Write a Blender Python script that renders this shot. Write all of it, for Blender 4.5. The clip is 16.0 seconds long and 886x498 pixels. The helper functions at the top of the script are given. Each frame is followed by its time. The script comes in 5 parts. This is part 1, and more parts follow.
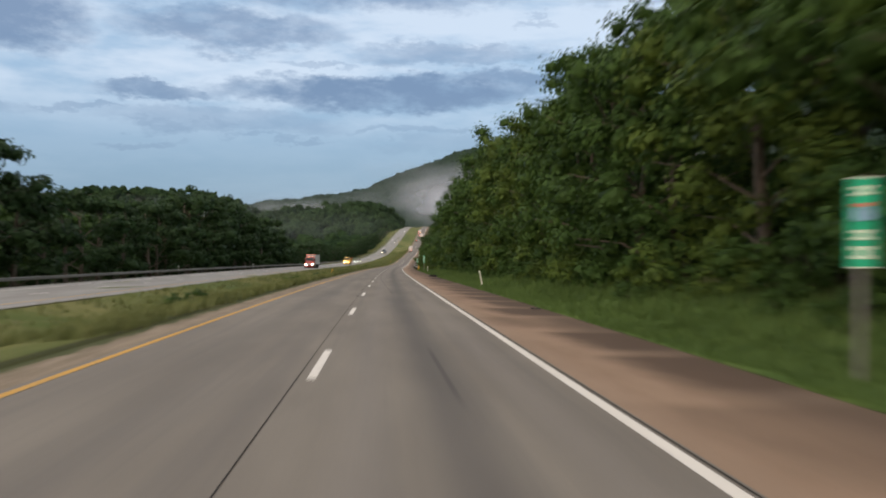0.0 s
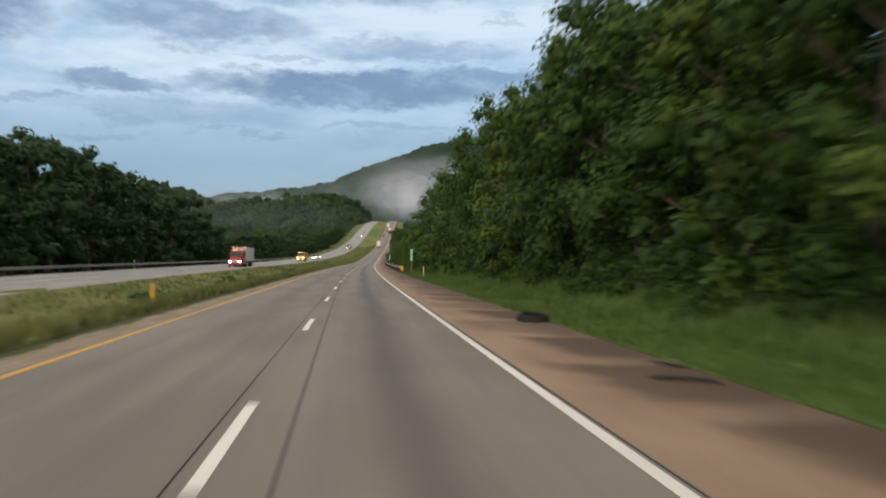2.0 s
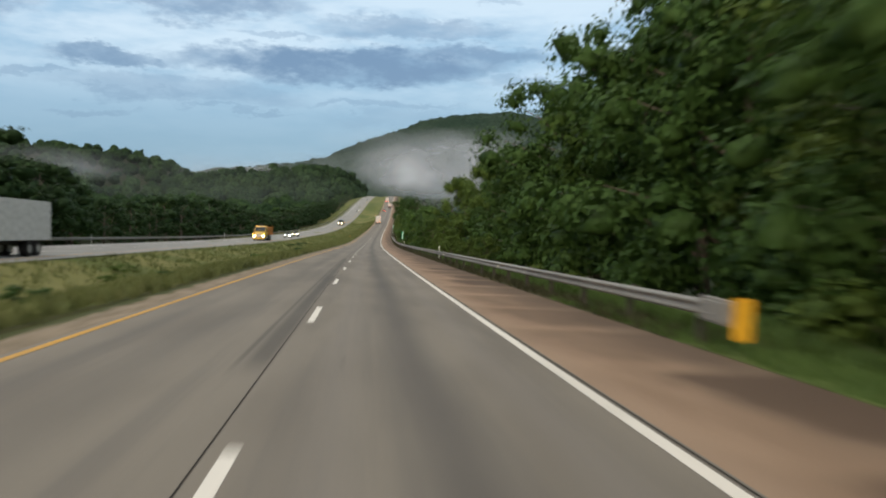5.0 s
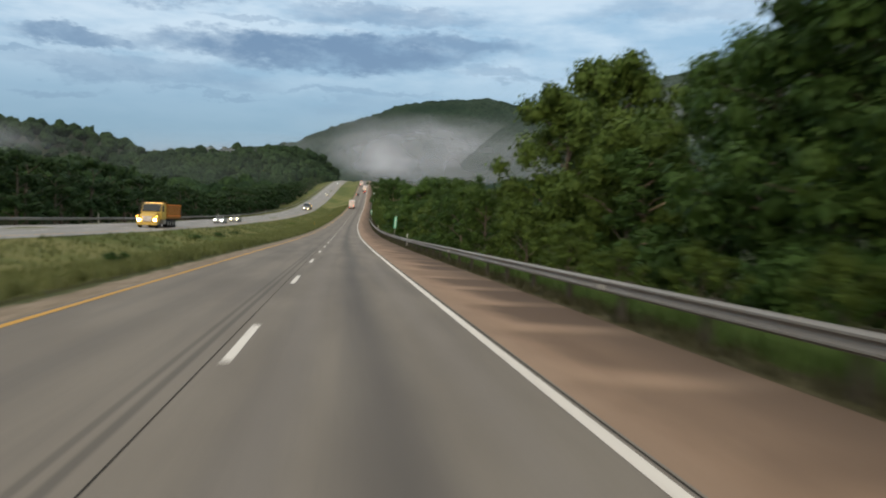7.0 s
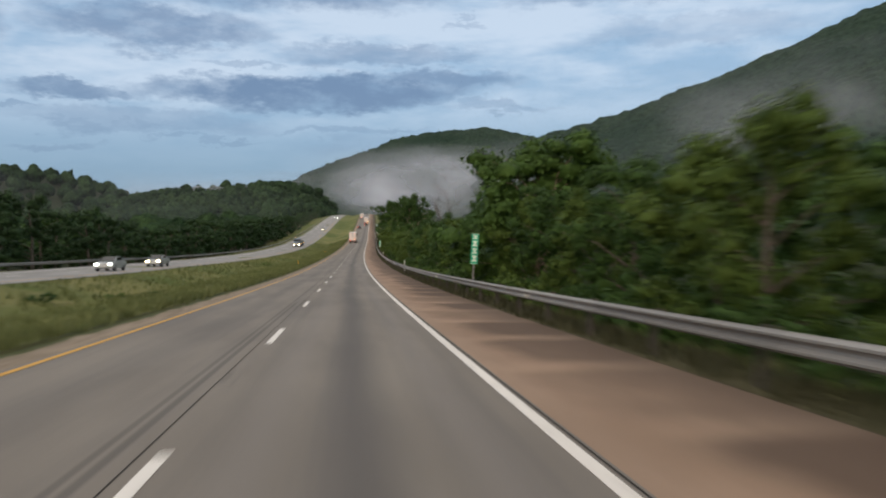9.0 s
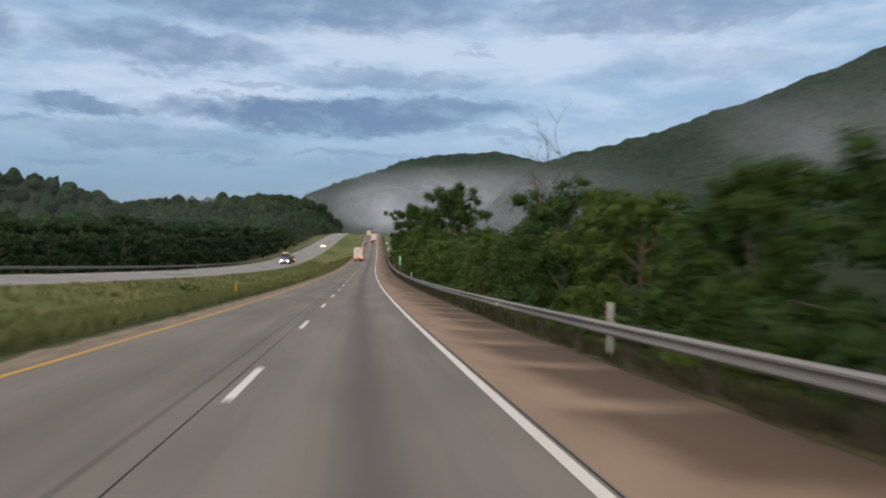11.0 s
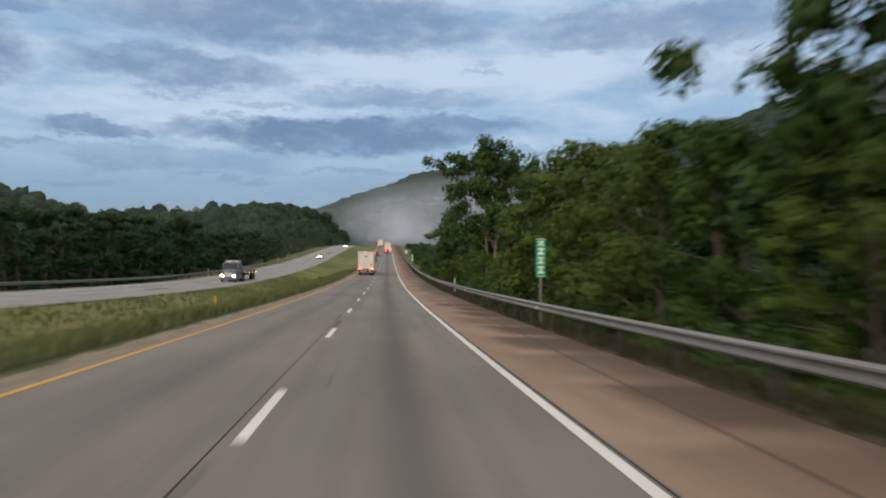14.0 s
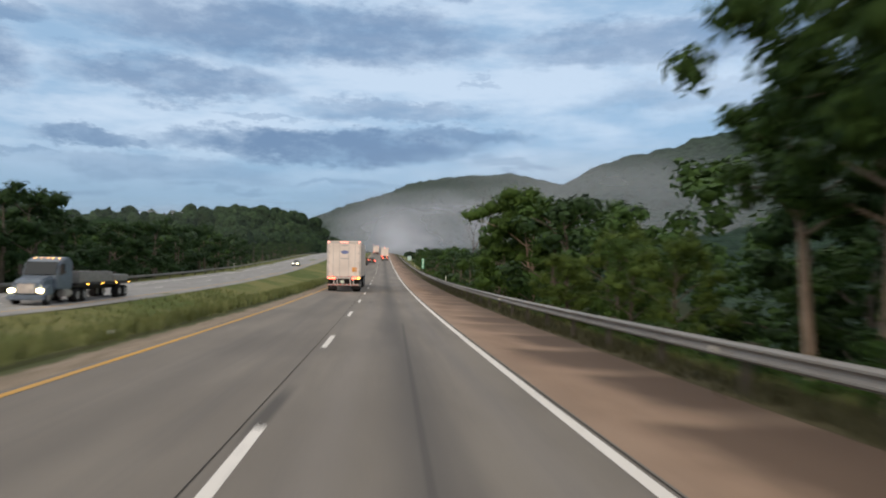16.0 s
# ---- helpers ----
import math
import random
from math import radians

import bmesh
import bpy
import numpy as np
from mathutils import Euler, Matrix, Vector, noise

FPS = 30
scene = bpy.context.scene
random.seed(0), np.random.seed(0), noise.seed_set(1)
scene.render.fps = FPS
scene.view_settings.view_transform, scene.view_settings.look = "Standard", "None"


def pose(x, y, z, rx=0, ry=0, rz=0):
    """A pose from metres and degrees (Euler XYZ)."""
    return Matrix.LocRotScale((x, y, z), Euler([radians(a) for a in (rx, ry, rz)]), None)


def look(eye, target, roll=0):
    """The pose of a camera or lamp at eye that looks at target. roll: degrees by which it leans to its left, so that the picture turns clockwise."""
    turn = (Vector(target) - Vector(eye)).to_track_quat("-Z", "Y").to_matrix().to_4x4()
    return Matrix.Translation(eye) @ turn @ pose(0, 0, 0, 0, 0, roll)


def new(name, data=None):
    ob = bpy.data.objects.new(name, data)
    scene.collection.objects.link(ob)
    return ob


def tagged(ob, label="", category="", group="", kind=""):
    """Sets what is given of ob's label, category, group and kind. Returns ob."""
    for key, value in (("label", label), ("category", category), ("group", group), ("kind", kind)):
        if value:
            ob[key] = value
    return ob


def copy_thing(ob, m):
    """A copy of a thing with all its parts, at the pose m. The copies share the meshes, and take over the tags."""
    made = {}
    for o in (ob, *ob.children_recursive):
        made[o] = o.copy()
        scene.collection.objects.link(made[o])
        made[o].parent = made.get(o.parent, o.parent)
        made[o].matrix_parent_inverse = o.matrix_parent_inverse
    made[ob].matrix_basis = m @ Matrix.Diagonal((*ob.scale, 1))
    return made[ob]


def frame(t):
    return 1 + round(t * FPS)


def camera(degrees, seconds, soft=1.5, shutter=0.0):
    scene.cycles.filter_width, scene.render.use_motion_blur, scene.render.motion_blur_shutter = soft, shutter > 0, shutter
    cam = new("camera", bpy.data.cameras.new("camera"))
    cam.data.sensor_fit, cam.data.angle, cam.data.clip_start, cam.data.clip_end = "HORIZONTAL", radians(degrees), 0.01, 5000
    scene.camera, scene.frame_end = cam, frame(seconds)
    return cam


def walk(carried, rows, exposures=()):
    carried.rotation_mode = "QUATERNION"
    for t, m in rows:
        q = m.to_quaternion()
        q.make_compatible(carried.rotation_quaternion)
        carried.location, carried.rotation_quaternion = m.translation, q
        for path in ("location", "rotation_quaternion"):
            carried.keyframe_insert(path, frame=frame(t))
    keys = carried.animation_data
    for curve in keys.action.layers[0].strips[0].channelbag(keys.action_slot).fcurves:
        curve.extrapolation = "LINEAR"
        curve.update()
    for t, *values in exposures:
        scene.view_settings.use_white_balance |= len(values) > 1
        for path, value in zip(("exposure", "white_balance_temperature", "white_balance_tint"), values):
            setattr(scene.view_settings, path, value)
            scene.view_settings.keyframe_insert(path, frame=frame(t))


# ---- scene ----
cam = camera(61.8, 16.0, soft=2.0, shutter=0.5)
walk(cam, [
    (0, pose(1.006, -0.005, 1.674, 88.59, 0.12, -4.96)),
    (0.5, pose(1.094, 16.403, 1.044, 88.50, -0.12, -5.73)),
    (1, pose(1.331, 32.874, 0.383, 88.57, 0.55, -6.58)),
    (1.5, pose(1.548, 49.410, -0.304, 88.87, 0.62, -7.22)),
    (2, pose(1.726, 66.012, -1.007, 88.37, -0.50, -7.64)),
    (2.5, pose(1.978, 82.666, -1.727, 87.06, -1.49, -7.85)),
    (3, pose(2.310, 99.356, -2.450, 87.08, -0.95, -7.51)),
    (3.5, pose(2.600, 116.087, -3.173, 87.06, -0.96, -7.55)),
    (4.0, pose(2.901, 132.857, -3.896, 87.01, -0.98, -7.65)),
    (4.5, pose(3.239, 149.626, -4.618, 86.92, -1.01, -7.81)),
    (5.0, pose(3.641, 166.356, -5.337, 86.80, -1.03, -8.03)),
    (5.5, pose(4.134, 183.045, -6.053, 86.66, -1.04, -8.30)),
    (6, pose(4.886, 199.688, -6.770, 86.25, -0.40, -8.97)),
    (6.5, pose(5.546, 216.314, -7.479, 86.06, -1.13, -9.63)),
    (7, pose(6.334, 232.937, -8.191, 86.02, -1.95, -10.17)),
    (7.5, pose(7.149, 249.559, -8.903, 86.04, -1.25, -10.32)),
    (8, pose(7.955, 266.179, -9.616, 86.37, 0.51, -10.05)),
    (8.5, pose(8.763, 282.803, -10.323, 87.61, 1.23, -10.07)),
    (9, pose(9.549, 299.430, -11.012, 88.59, 0.85, -10.23)),
    (9.5, pose(10.359, 316.059, -11.665, 89.21, 0.40, -10.21)),
    (10.0, pose(11.199, 332.689, -12.272, 89.73, -0.13, -10.14)),
    (10.5, pose(12.090, 349.347, -12.816, 90.17, -0.63, -10.03)),
    (11.0, pose(13.013, 366.061, -13.294, 90.58, -1.00, -9.90)),
    (11.5, pose(13.989, 382.831, -13.703, 90.99, -1.15, -9.74)),
    (12, pose(14.978, 399.657, -14.042, 91.37, -0.42, -9.45)),
    (12.5, pose(15.954, 416.421, -14.315, 91.48, -0.04, -9.40)),
    (13, pose(16.953, 433.000, -14.525, 91.51, -1.05, -9.56)),
    (13.5, pose(18.078, 449.383, -14.683, 91.57, -0.32, -9.29)),
    (14, pose(19.207, 465.581, -14.784, 91.88, -0.30, -9.12)),
    (14.5, pose(20.272, 481.627, -14.827, 92.27, -0.75, -9.16)),
    (15, pose(21.603, 497.524, -14.822, 92.45, -0.23, -9.08)),
    (15.5, pose(22.985, 513.841, -14.755, 92.37, -0.14, -9.26)),
    (16, pose(24.046, 528.946, -14.630, 92.84, -0.78, -9.48)),
], exposures=[(0.0, 0.10, 6680, 10), (3.0, 0.20, 6780, 6), (5.5, 0.16, 6600, 3), (7.0, 0.06, 6620, 4), (9.0, -0.04, 6550, 9), (12.5, -0.11, 6420, 10), (14.5, -0.07, 6420, 8), (16.0, 0.0, 6420, 8)])

# ---- sky and light ----
SUN_EL, SUN_AZ = radians(20), radians(207)
world = bpy.data.worlds.new("dusk_sky")
scene.world = world
world.use_nodes = True
wt = world.node_tree
wt.nodes.clear()


def wn(kind, **k):
    n = wt.nodes.new(kind)
    for key, v in k.items():
        if key == "operation":
            n.operation = v
        elif key == "sky_type":
            n.sky_type = v
        elif key == "blend_type":
            n.blend_type = v
        elif key == "data_type":
            n.data_type = v
    return n


def wmath(op, a, b=0.0, clamp=False):
    n = wn("ShaderNodeMath", operation=op)
    n.use_clamp = clamp
    for i, v in enumerate((a, b)):
        if isinstance(v, (int, float)):
            n.inputs[i].default_value = v
        else:
            wt.links.new(v, n.inputs[i])
    return n.outputs[0]


def wramp(x, lo, hi, a=0.0, b=1.0):
    n = wn("ShaderNodeMapRange")
    n.interpolation_type = "SMOOTHSTEP"
    wt.links.new(x, n.inputs[0])
    for i, v in enumerate((lo, hi, a, b)):
        n.inputs[i + 1].default_value = v
    return n.outputs[0]


def wmix(f, a, b):
    n = wn("ShaderNodeMix", data_type="RGBA")
    if isinstance(f, (int, float)):
        n.inputs[0].default_value = f
    else:
        wt.links.new(f, n.inputs[0])
    for i, v in ((6, a), (7, b)):
        if isinstance(v, tuple):
            n.inputs[i].default_value = (*v, 1)
        else:
            wt.links.new(v, n.inputs[i])
    return n.outputs[2]


tc = wn("ShaderNodeTexCoord")
sep = wn("ShaderNodeSeparateXYZ")
wt.links.new(tc.outputs["Generated"], sep.inputs[0])
az = wmath("MULTIPLY", wmath("ARCTAN2", sep.outputs[0], sep.outputs[1]), 57.2958)
el = wmath("MULTIPLY", wmath("ARCSINE", sep.outputs[2]), 57.2958)


def wcomb(x, y, z=0.0):
    n = wn("ShaderNodeCombineXYZ")
    for i, v in enumerate((x, y, z)):
        if isinstance(v, (int, float)):
            n.inputs[i].default_value = v
        else:
            wt.links.new(v, n.inputs[i])
    return n.outputs[0]


def wnoise(vec, scale, detail=5.0, rough=0.55):
    n = wn("ShaderNodeTexNoise")
    wt.links.new(vec, n.inputs["Vector"])
    n.inputs["Scale"].default_value, n.inputs["Detail"].default_value, n.inputs["Roughness"].default_value = scale, detail, rough
    return n.outputs[0]


# cloud decks are stretched along the horizon; the ragged edge comes from a warp of the direction
deck = wcomb(wmath("MULTIPLY", az, 0.4), el)
w1 = wmath("SUBTRACT", wnoise(deck, 0.22, 6, 0.6), 0.5)
w2 = wmath("SUBTRACT", wnoise(wcomb(wmath("MULTIPLY", az, 0.4), el, 7.3), 0.5, 6, 0.65), 0.5)
azw = wmath("ADD", az, wmath("MULTIPLY", w1, 9.0))
elw = wmath("ADD", el, wmath("MULTIPLY", w2, 4.2))
# azimuth, elevation, half width, half height, depth of the grey deck pieces
CLOUDS = [
    (1.0, 10.4, 13.5, 1.35, 1.0), (10.5, 11.2, 6.5, 1.0, 0.8), (-16.0, 9.9, 5.2, 0.8, 0.85), (-11.5, 8.0, 9.5, 1.0, 0.4),
    (-2.0, 18.6, 17.0, 2.4, 0.75), (-10.5, 14.6, 8.0, 1.6, 0.75), (-24.5, 14.4, 5.0, 2.6, 0.9), (5.5, 13.3, 8.5, 0.9, 0.55),
    (26.0, 18.0, 13.0, 1.9, 0.65), (29.0, 14.0, 9.0, 1.1, 0.3), (-22.0, 18.0, 3.5, 1.0, 0.6), (12.5, 15.5, 2.0, 0.3, 0.3),
    (-30.0, 8.2, 8.0, 0.9, 0.5), (2.0, 23.5, 26.0, 2.0, 0.7), (-34.0, 20.0, 9.0, 3.0, 0.7), (8.0, 6.5, 10.0, 0.8, 0.25),
    (-14.0, 7.7, 6.0, 0.28, 0.5), (-8.0, 6.8, 5.0, 0.22, 0.4), (-20.5, 8.5, 3.0, 0.3, 0.45), (3.0, 7.6, 6.0, 0.35, 0.4), (-17.5, 6.3, 2.5, 0.35, 0.4), (15.0, 9.2, 5.0, 0.4, 0.4), (-5.0, 12.4, 3.0, 0.3, 0.4)]
dark = None
for ca, ce, ra, re, deep in CLOUDS:
    dx = wmath("DIVIDE", wmath("SUBTRACT", azw, ca), ra)
    dy = wmath("DIVIDE", wmath("SUBTRACT", elw, ce), re)
    r2 = wmath("ADD", wmath("MULTIPLY", dx, dx), wmath("MULTIPLY", dy, dy))
    piece = wramp(r2, 1.3, 0.3, 0.0, deep)
    dark = piece if dark is None else wmath("MAXIMUM", dark, piece)
rest = wmath("MULTIPLY", wramp(wnoise(wcomb(wmath("MULTIPLY", az, 0.3), el, 3.1), 0.3, 6), 0.5, 0.68), wramp(el, 24.0, 30.0))
dark = wmath("MAXIMUM", dark, wmath("MULTIPLY", rest, 0.7))
fine = wnoise(wcomb(wmath("MULTIPLY", az, 0.45), el, 1.7), 0.8, 6, 0.6)
dark = wmath("MULTIPLY", dark, wramp(fine, 0.25, 0.6, 0.5, 1.0))
veil = wmath("MULTIPLY", wramp(wnoise(wcomb(wmath("MULTIPLY", az, 0.25), el, 9.0), 0.28, 6, 0.6), 0.34, 0.62), wramp(el, 6.0, 12.0, 0.1, 1.0))
sky = wn("ShaderNodeTexSky", sky_type="NISHITA")
sky.sun_disc, sky.sun_elevation, sky.sun_rotation = False, SUN_EL, SUN_AZ
clear = wmix(wramp(el, 2.0, 13.0), (0.185, 0.305, 0.455), (0.30, 0.45, 0.64))
bright = wmix(veil, clear, (0.55, 0.655, 0.80))
cloudy = wmix(dark, bright, (0.140, 0.222, 0.375))
warm = wmath("MULTIPLY", wramp(wmath("COSINE", wmath("MULTIPLY", wmath("ADD", az, 153.0), 0.0174533)), 0.3, 1.0), wramp(el, 45.0, 4.0))
high = wmix(wramp(el, 26.0, 50.0), cloudy, (1.15, 1.06, 0.97))
glow = wmix(wmath("MULTIPLY", warm, 0.7), high, (1.5, 1.08, 0.80))
add = wn("ShaderNodeMix", data_type="RGBA", blend_type="ADD")
add.inputs[0].default_value = 0.015
wt.links.new(glow, add.inputs[6])
wt.links.new(sky.outputs[0], add.inputs[7])
bg = wn("ShaderNodeBackground")
bg.inputs[1].default_value = 1.0
wt.links.new(add.outputs[2], bg.inputs[0])
wo = wn("ShaderNodeOutputWorld")
wt.links.new(bg.outputs[0], wo.inputs[0])

sun_data = bpy.data.lights.new("sun", "SUN")
sun_data.energy, sun_data.angle, sun_data.color = 1.5, radians(35), (1.0, 0.82, 0.66)
sun = new("sun", sun_data)
sun.matrix_world = look((0, 0, 0), (-math.sin(SUN_AZ) * math.cos(SUN_EL), -math.cos(SUN_AZ) * math.cos(SUN_EL), -math.sin(SUN_EL)))

# ---- materials ----
class Mat:
    """A small wrapper to build node materials."""

    def __init__(self, name, rough=0.8, metal=0.0, spec=0.3):
        self.m = bpy.data.materials.new(name)
        self.m.use_nodes = True
        self.t = self.m.node_tree
        self.b = self.t.nodes["Principled BSDF"]
        self.b.inputs["Roughness"].default_value = rough
        self.b.inputs["Metallic"].default_value = metal
        self.b.inputs["Specular IOR Level"].default_value = spec

    def node(self, kind):
        return self.t.nodes.new(kind)

    def put(self, v, socket):
        if isinstance(v, (int, float)):
            socket.default_value = v
        elif isinstance(v, tuple):
            socket.default_value = (*v, 1) if len(v) == 3 else v
        else:
            self.t.links.new(v, socket)

    def math(self, op, a, b=0.0):
        n = self.node("ShaderNodeMath")
        n.operation = op
        self.put(a, n.inputs[0])
        self.put(b, n.inputs[1])
        return n.outputs[0]

    def ramp(self, x, lo, hi, a=0.0, b=1.0):
        n = self.node("ShaderNodeMapRange")
        n.interpolation_type = "SMOOTHSTEP"
        self.put(x, n.inputs[0])
        for i, v in enumerate((lo, hi, a, b)):
            self.put(v, n.inputs[i + 1])
        return n.outputs[0]

    def mix(self, f, a, b):
        n = self.node("ShaderNodeMix")
        n.data_type = "RGBA"
        self.put(f, n.inputs[0])
        self.put(a, n.inputs[6])
        self.put(b, n.inputs[7])
        return n.outputs[2]

    def coord(self, which="Object"):
        return self.node("ShaderNodeTexCoord").outputs[which]

    def scaled(self, v, x, y, z):
        n = self.node("ShaderNodeMapping")
        self.put(v, n.inputs[0])
        n.inputs["Scale"].default_value = (x, y, z)
        return n.outputs[0]

    def noise(self, vec, scale, detail=4.0, rough=0.55):
        n = self.node("ShaderNodeTexNoise")
        self.put(vec, n.inputs["Vector"])
        n.inputs["Scale"].default_value, n.inputs["Detail"].default_value, n.inputs["Roughness"].default_value = scale, detail, rough
        return n.outputs[0]

    def split(self, vec):
        n = self.node("ShaderNodeSeparateXYZ")
        self.put(vec, n.inputs[0])
        return n.outputs

    def bump(self, h, strength=0.3, dist=0.02):
        n = self.node("ShaderNodeBump")
        n.inputs["Strength"].default_value, n.inputs["Distance"].default_value = strength, dist
        self.put(h, n.inputs["Height"])
        self.t.links.new(n.outputs[0], self.b.inputs["Normal"])

    def color(self, c):
        self.put(c, self.b.inputs["Base Color"])
        return self


def plain(name, c, rough=0.6, metal=0.0, spread=0.18, scale=3.0):
    """A paint, rubber or metal with soft dirt and fine grain."""
    q = Mat(name, rough, metal)
    v = q.coord()
    f = q.ramp(q.noise(v, scale, 5), 0.3, 0.7)
    q.color(q.mix(f, tuple(a * (1 - spread) for a in c), tuple(min(1, a * (1 + spread * 0.6)) for a in c)))
    q.bump(q.noise(v, 60, 3), 0.08, 0.004)
    return q.m


def lamp(name, c, strength):
    q = Mat(name, 0.3)
    q.color(c)
    q.put(c, q.b.inputs["Emission Color"])
    q.b.inputs["Emission Strength"].default_value = strength
    return q.m


def road_mat(name, dark_lane):
    q = Mat(name, 0.85, 0, 0.25)
    uv = q.coord("UV")
    u, v, _ = q.split(uv)
    long = q.scaled(uv, 1.0, 0.03, 1.0)
    grain = q.noise(uv, 28, 3)
    wide = q.noise(long, 1.6, 4)
    patch = q.noise(q.scaled(uv, 0.5, 0.12, 1.0), 1.0, 5)
    base = q.mix(q.ramp(patch, 0.35, 0.65), (0.176, 0.157, 0.134), (0.223, 0.200, 0.170))
    if not dark_lane:
        # paler far concrete: the sky's reflection at a low angle is in the colour
        base = q.mix(q.ramp(patch, 0.35, 0.65), (0.25, 0.245, 0.235), (0.31, 0.305, 0.295))
    base = q.mix(q.ramp(wide, 0.42, 0.75, 0.0, 0.45 if dark_lane else 0.2), base, (0.11, 0.103, 0.10))
    if dark_lane:
        wob = q.math("ADD", u, q.math("MULTIPLY", q.math("SUBTRACT", q.noise(q.scaled(uv, 0.0, 0.06, 1.0), 1.0, 2), 0.5), 0.5))
        for c, wdt, amount in ((1.75, 0.62, 0.62), (-1.75, 0.6, 0.25)):
            band = q.ramp(q.math("ABSOLUTE", q.math("SUBTRACT", wob, c)), wdt, 0.0, 0.0, amount)
            base = q.mix(band, base, (0.075, 0.071, 0.07))
        for c in (0.75, 2.85):
            band = q.ramp(q.math("ABSOLUTE", q.math("SUBTRACT", wob, c)), 0.45, 0.0, 0.0, 0.35)
            base = q.mix(band, base, (0.23, 0.21, 0.193))
        # rubber streaks: (start, offset, end, offset, half width, strength)
        for s0, u0, s1, u1, hw, amount in ((38, 1.42, 67, 0.62, 0.05, 0.4), (66, 0.62, 104, 0.22, 0.035, 0.6), (103, 0.25, 131, -0.06, 0.06, 0.55), (176, -0.36, 226, -0.46, 0.19, 0.6),
                                           (176, -0.62, 224, -0.66, 0.05, 0.5), (222, -0.42, 330, -0.44, 0.06, 0.5), (222, -0.60, 450, -0.56, 0.05, 0.45), (395, -0.36, 440, -0.42, 0.05, 0.4),
                                           (438, -0.34, 454, -0.30, 0.13, 0.65), (489.5, -0.06, 493, -0.04, 0.11, 0.7), (537.5, -0.06, 540.6, -0.02, 0.12, 0.7), (534, 1.70, 556, 2.05, 0.05, 0.45), (9, 1.94, 14, 1.88, 0.05, 0.6)):
            mid = q.math("ADD", q.math("MULTIPLY", q.math("SUBTRACT", v, s0), (u1 - u0) / (s1 - s0)), u0)
            st = q.ramp(q.math("ABSOLUTE", q.math("SUBTRACT", u, mid)), hw * 1.3, hw * 0.3, 0.0, amount)
            st = q.math("MULTIPLY", st, q.math("MULTIPLY", q.ramp(v, s0 - 1.0, s0 + 1.0), q.ramp(v, s1 + 1.0, s1 - 1.0)))
            base = q.mix(st, base, (0.05, 0.047, 0.046))
        rag = q.noise(q.scaled(uv, 2.2, 0.16, 1.0), 1.0, 2)
        sp = q.math("MULTIPLY", q.ramp(rag, 0.66, 0.74, 0.0, 0.5), q.ramp(q.math("ABSOLUTE", q.math("SUBTRACT", u, 0.3)), 0.9, 0.2))
        base = q.mix(sp, base, (0.06, 0.055, 0.053))
    base = q.mix(q.ramp(grain, 0.25, 0.75, 0.0, 0.25), base, (0.10, 0.095, 0.09))
    q.color(base)
    q.bump(q.noise(uv, 90, 2), 0.25, 0.006)
    return q.m


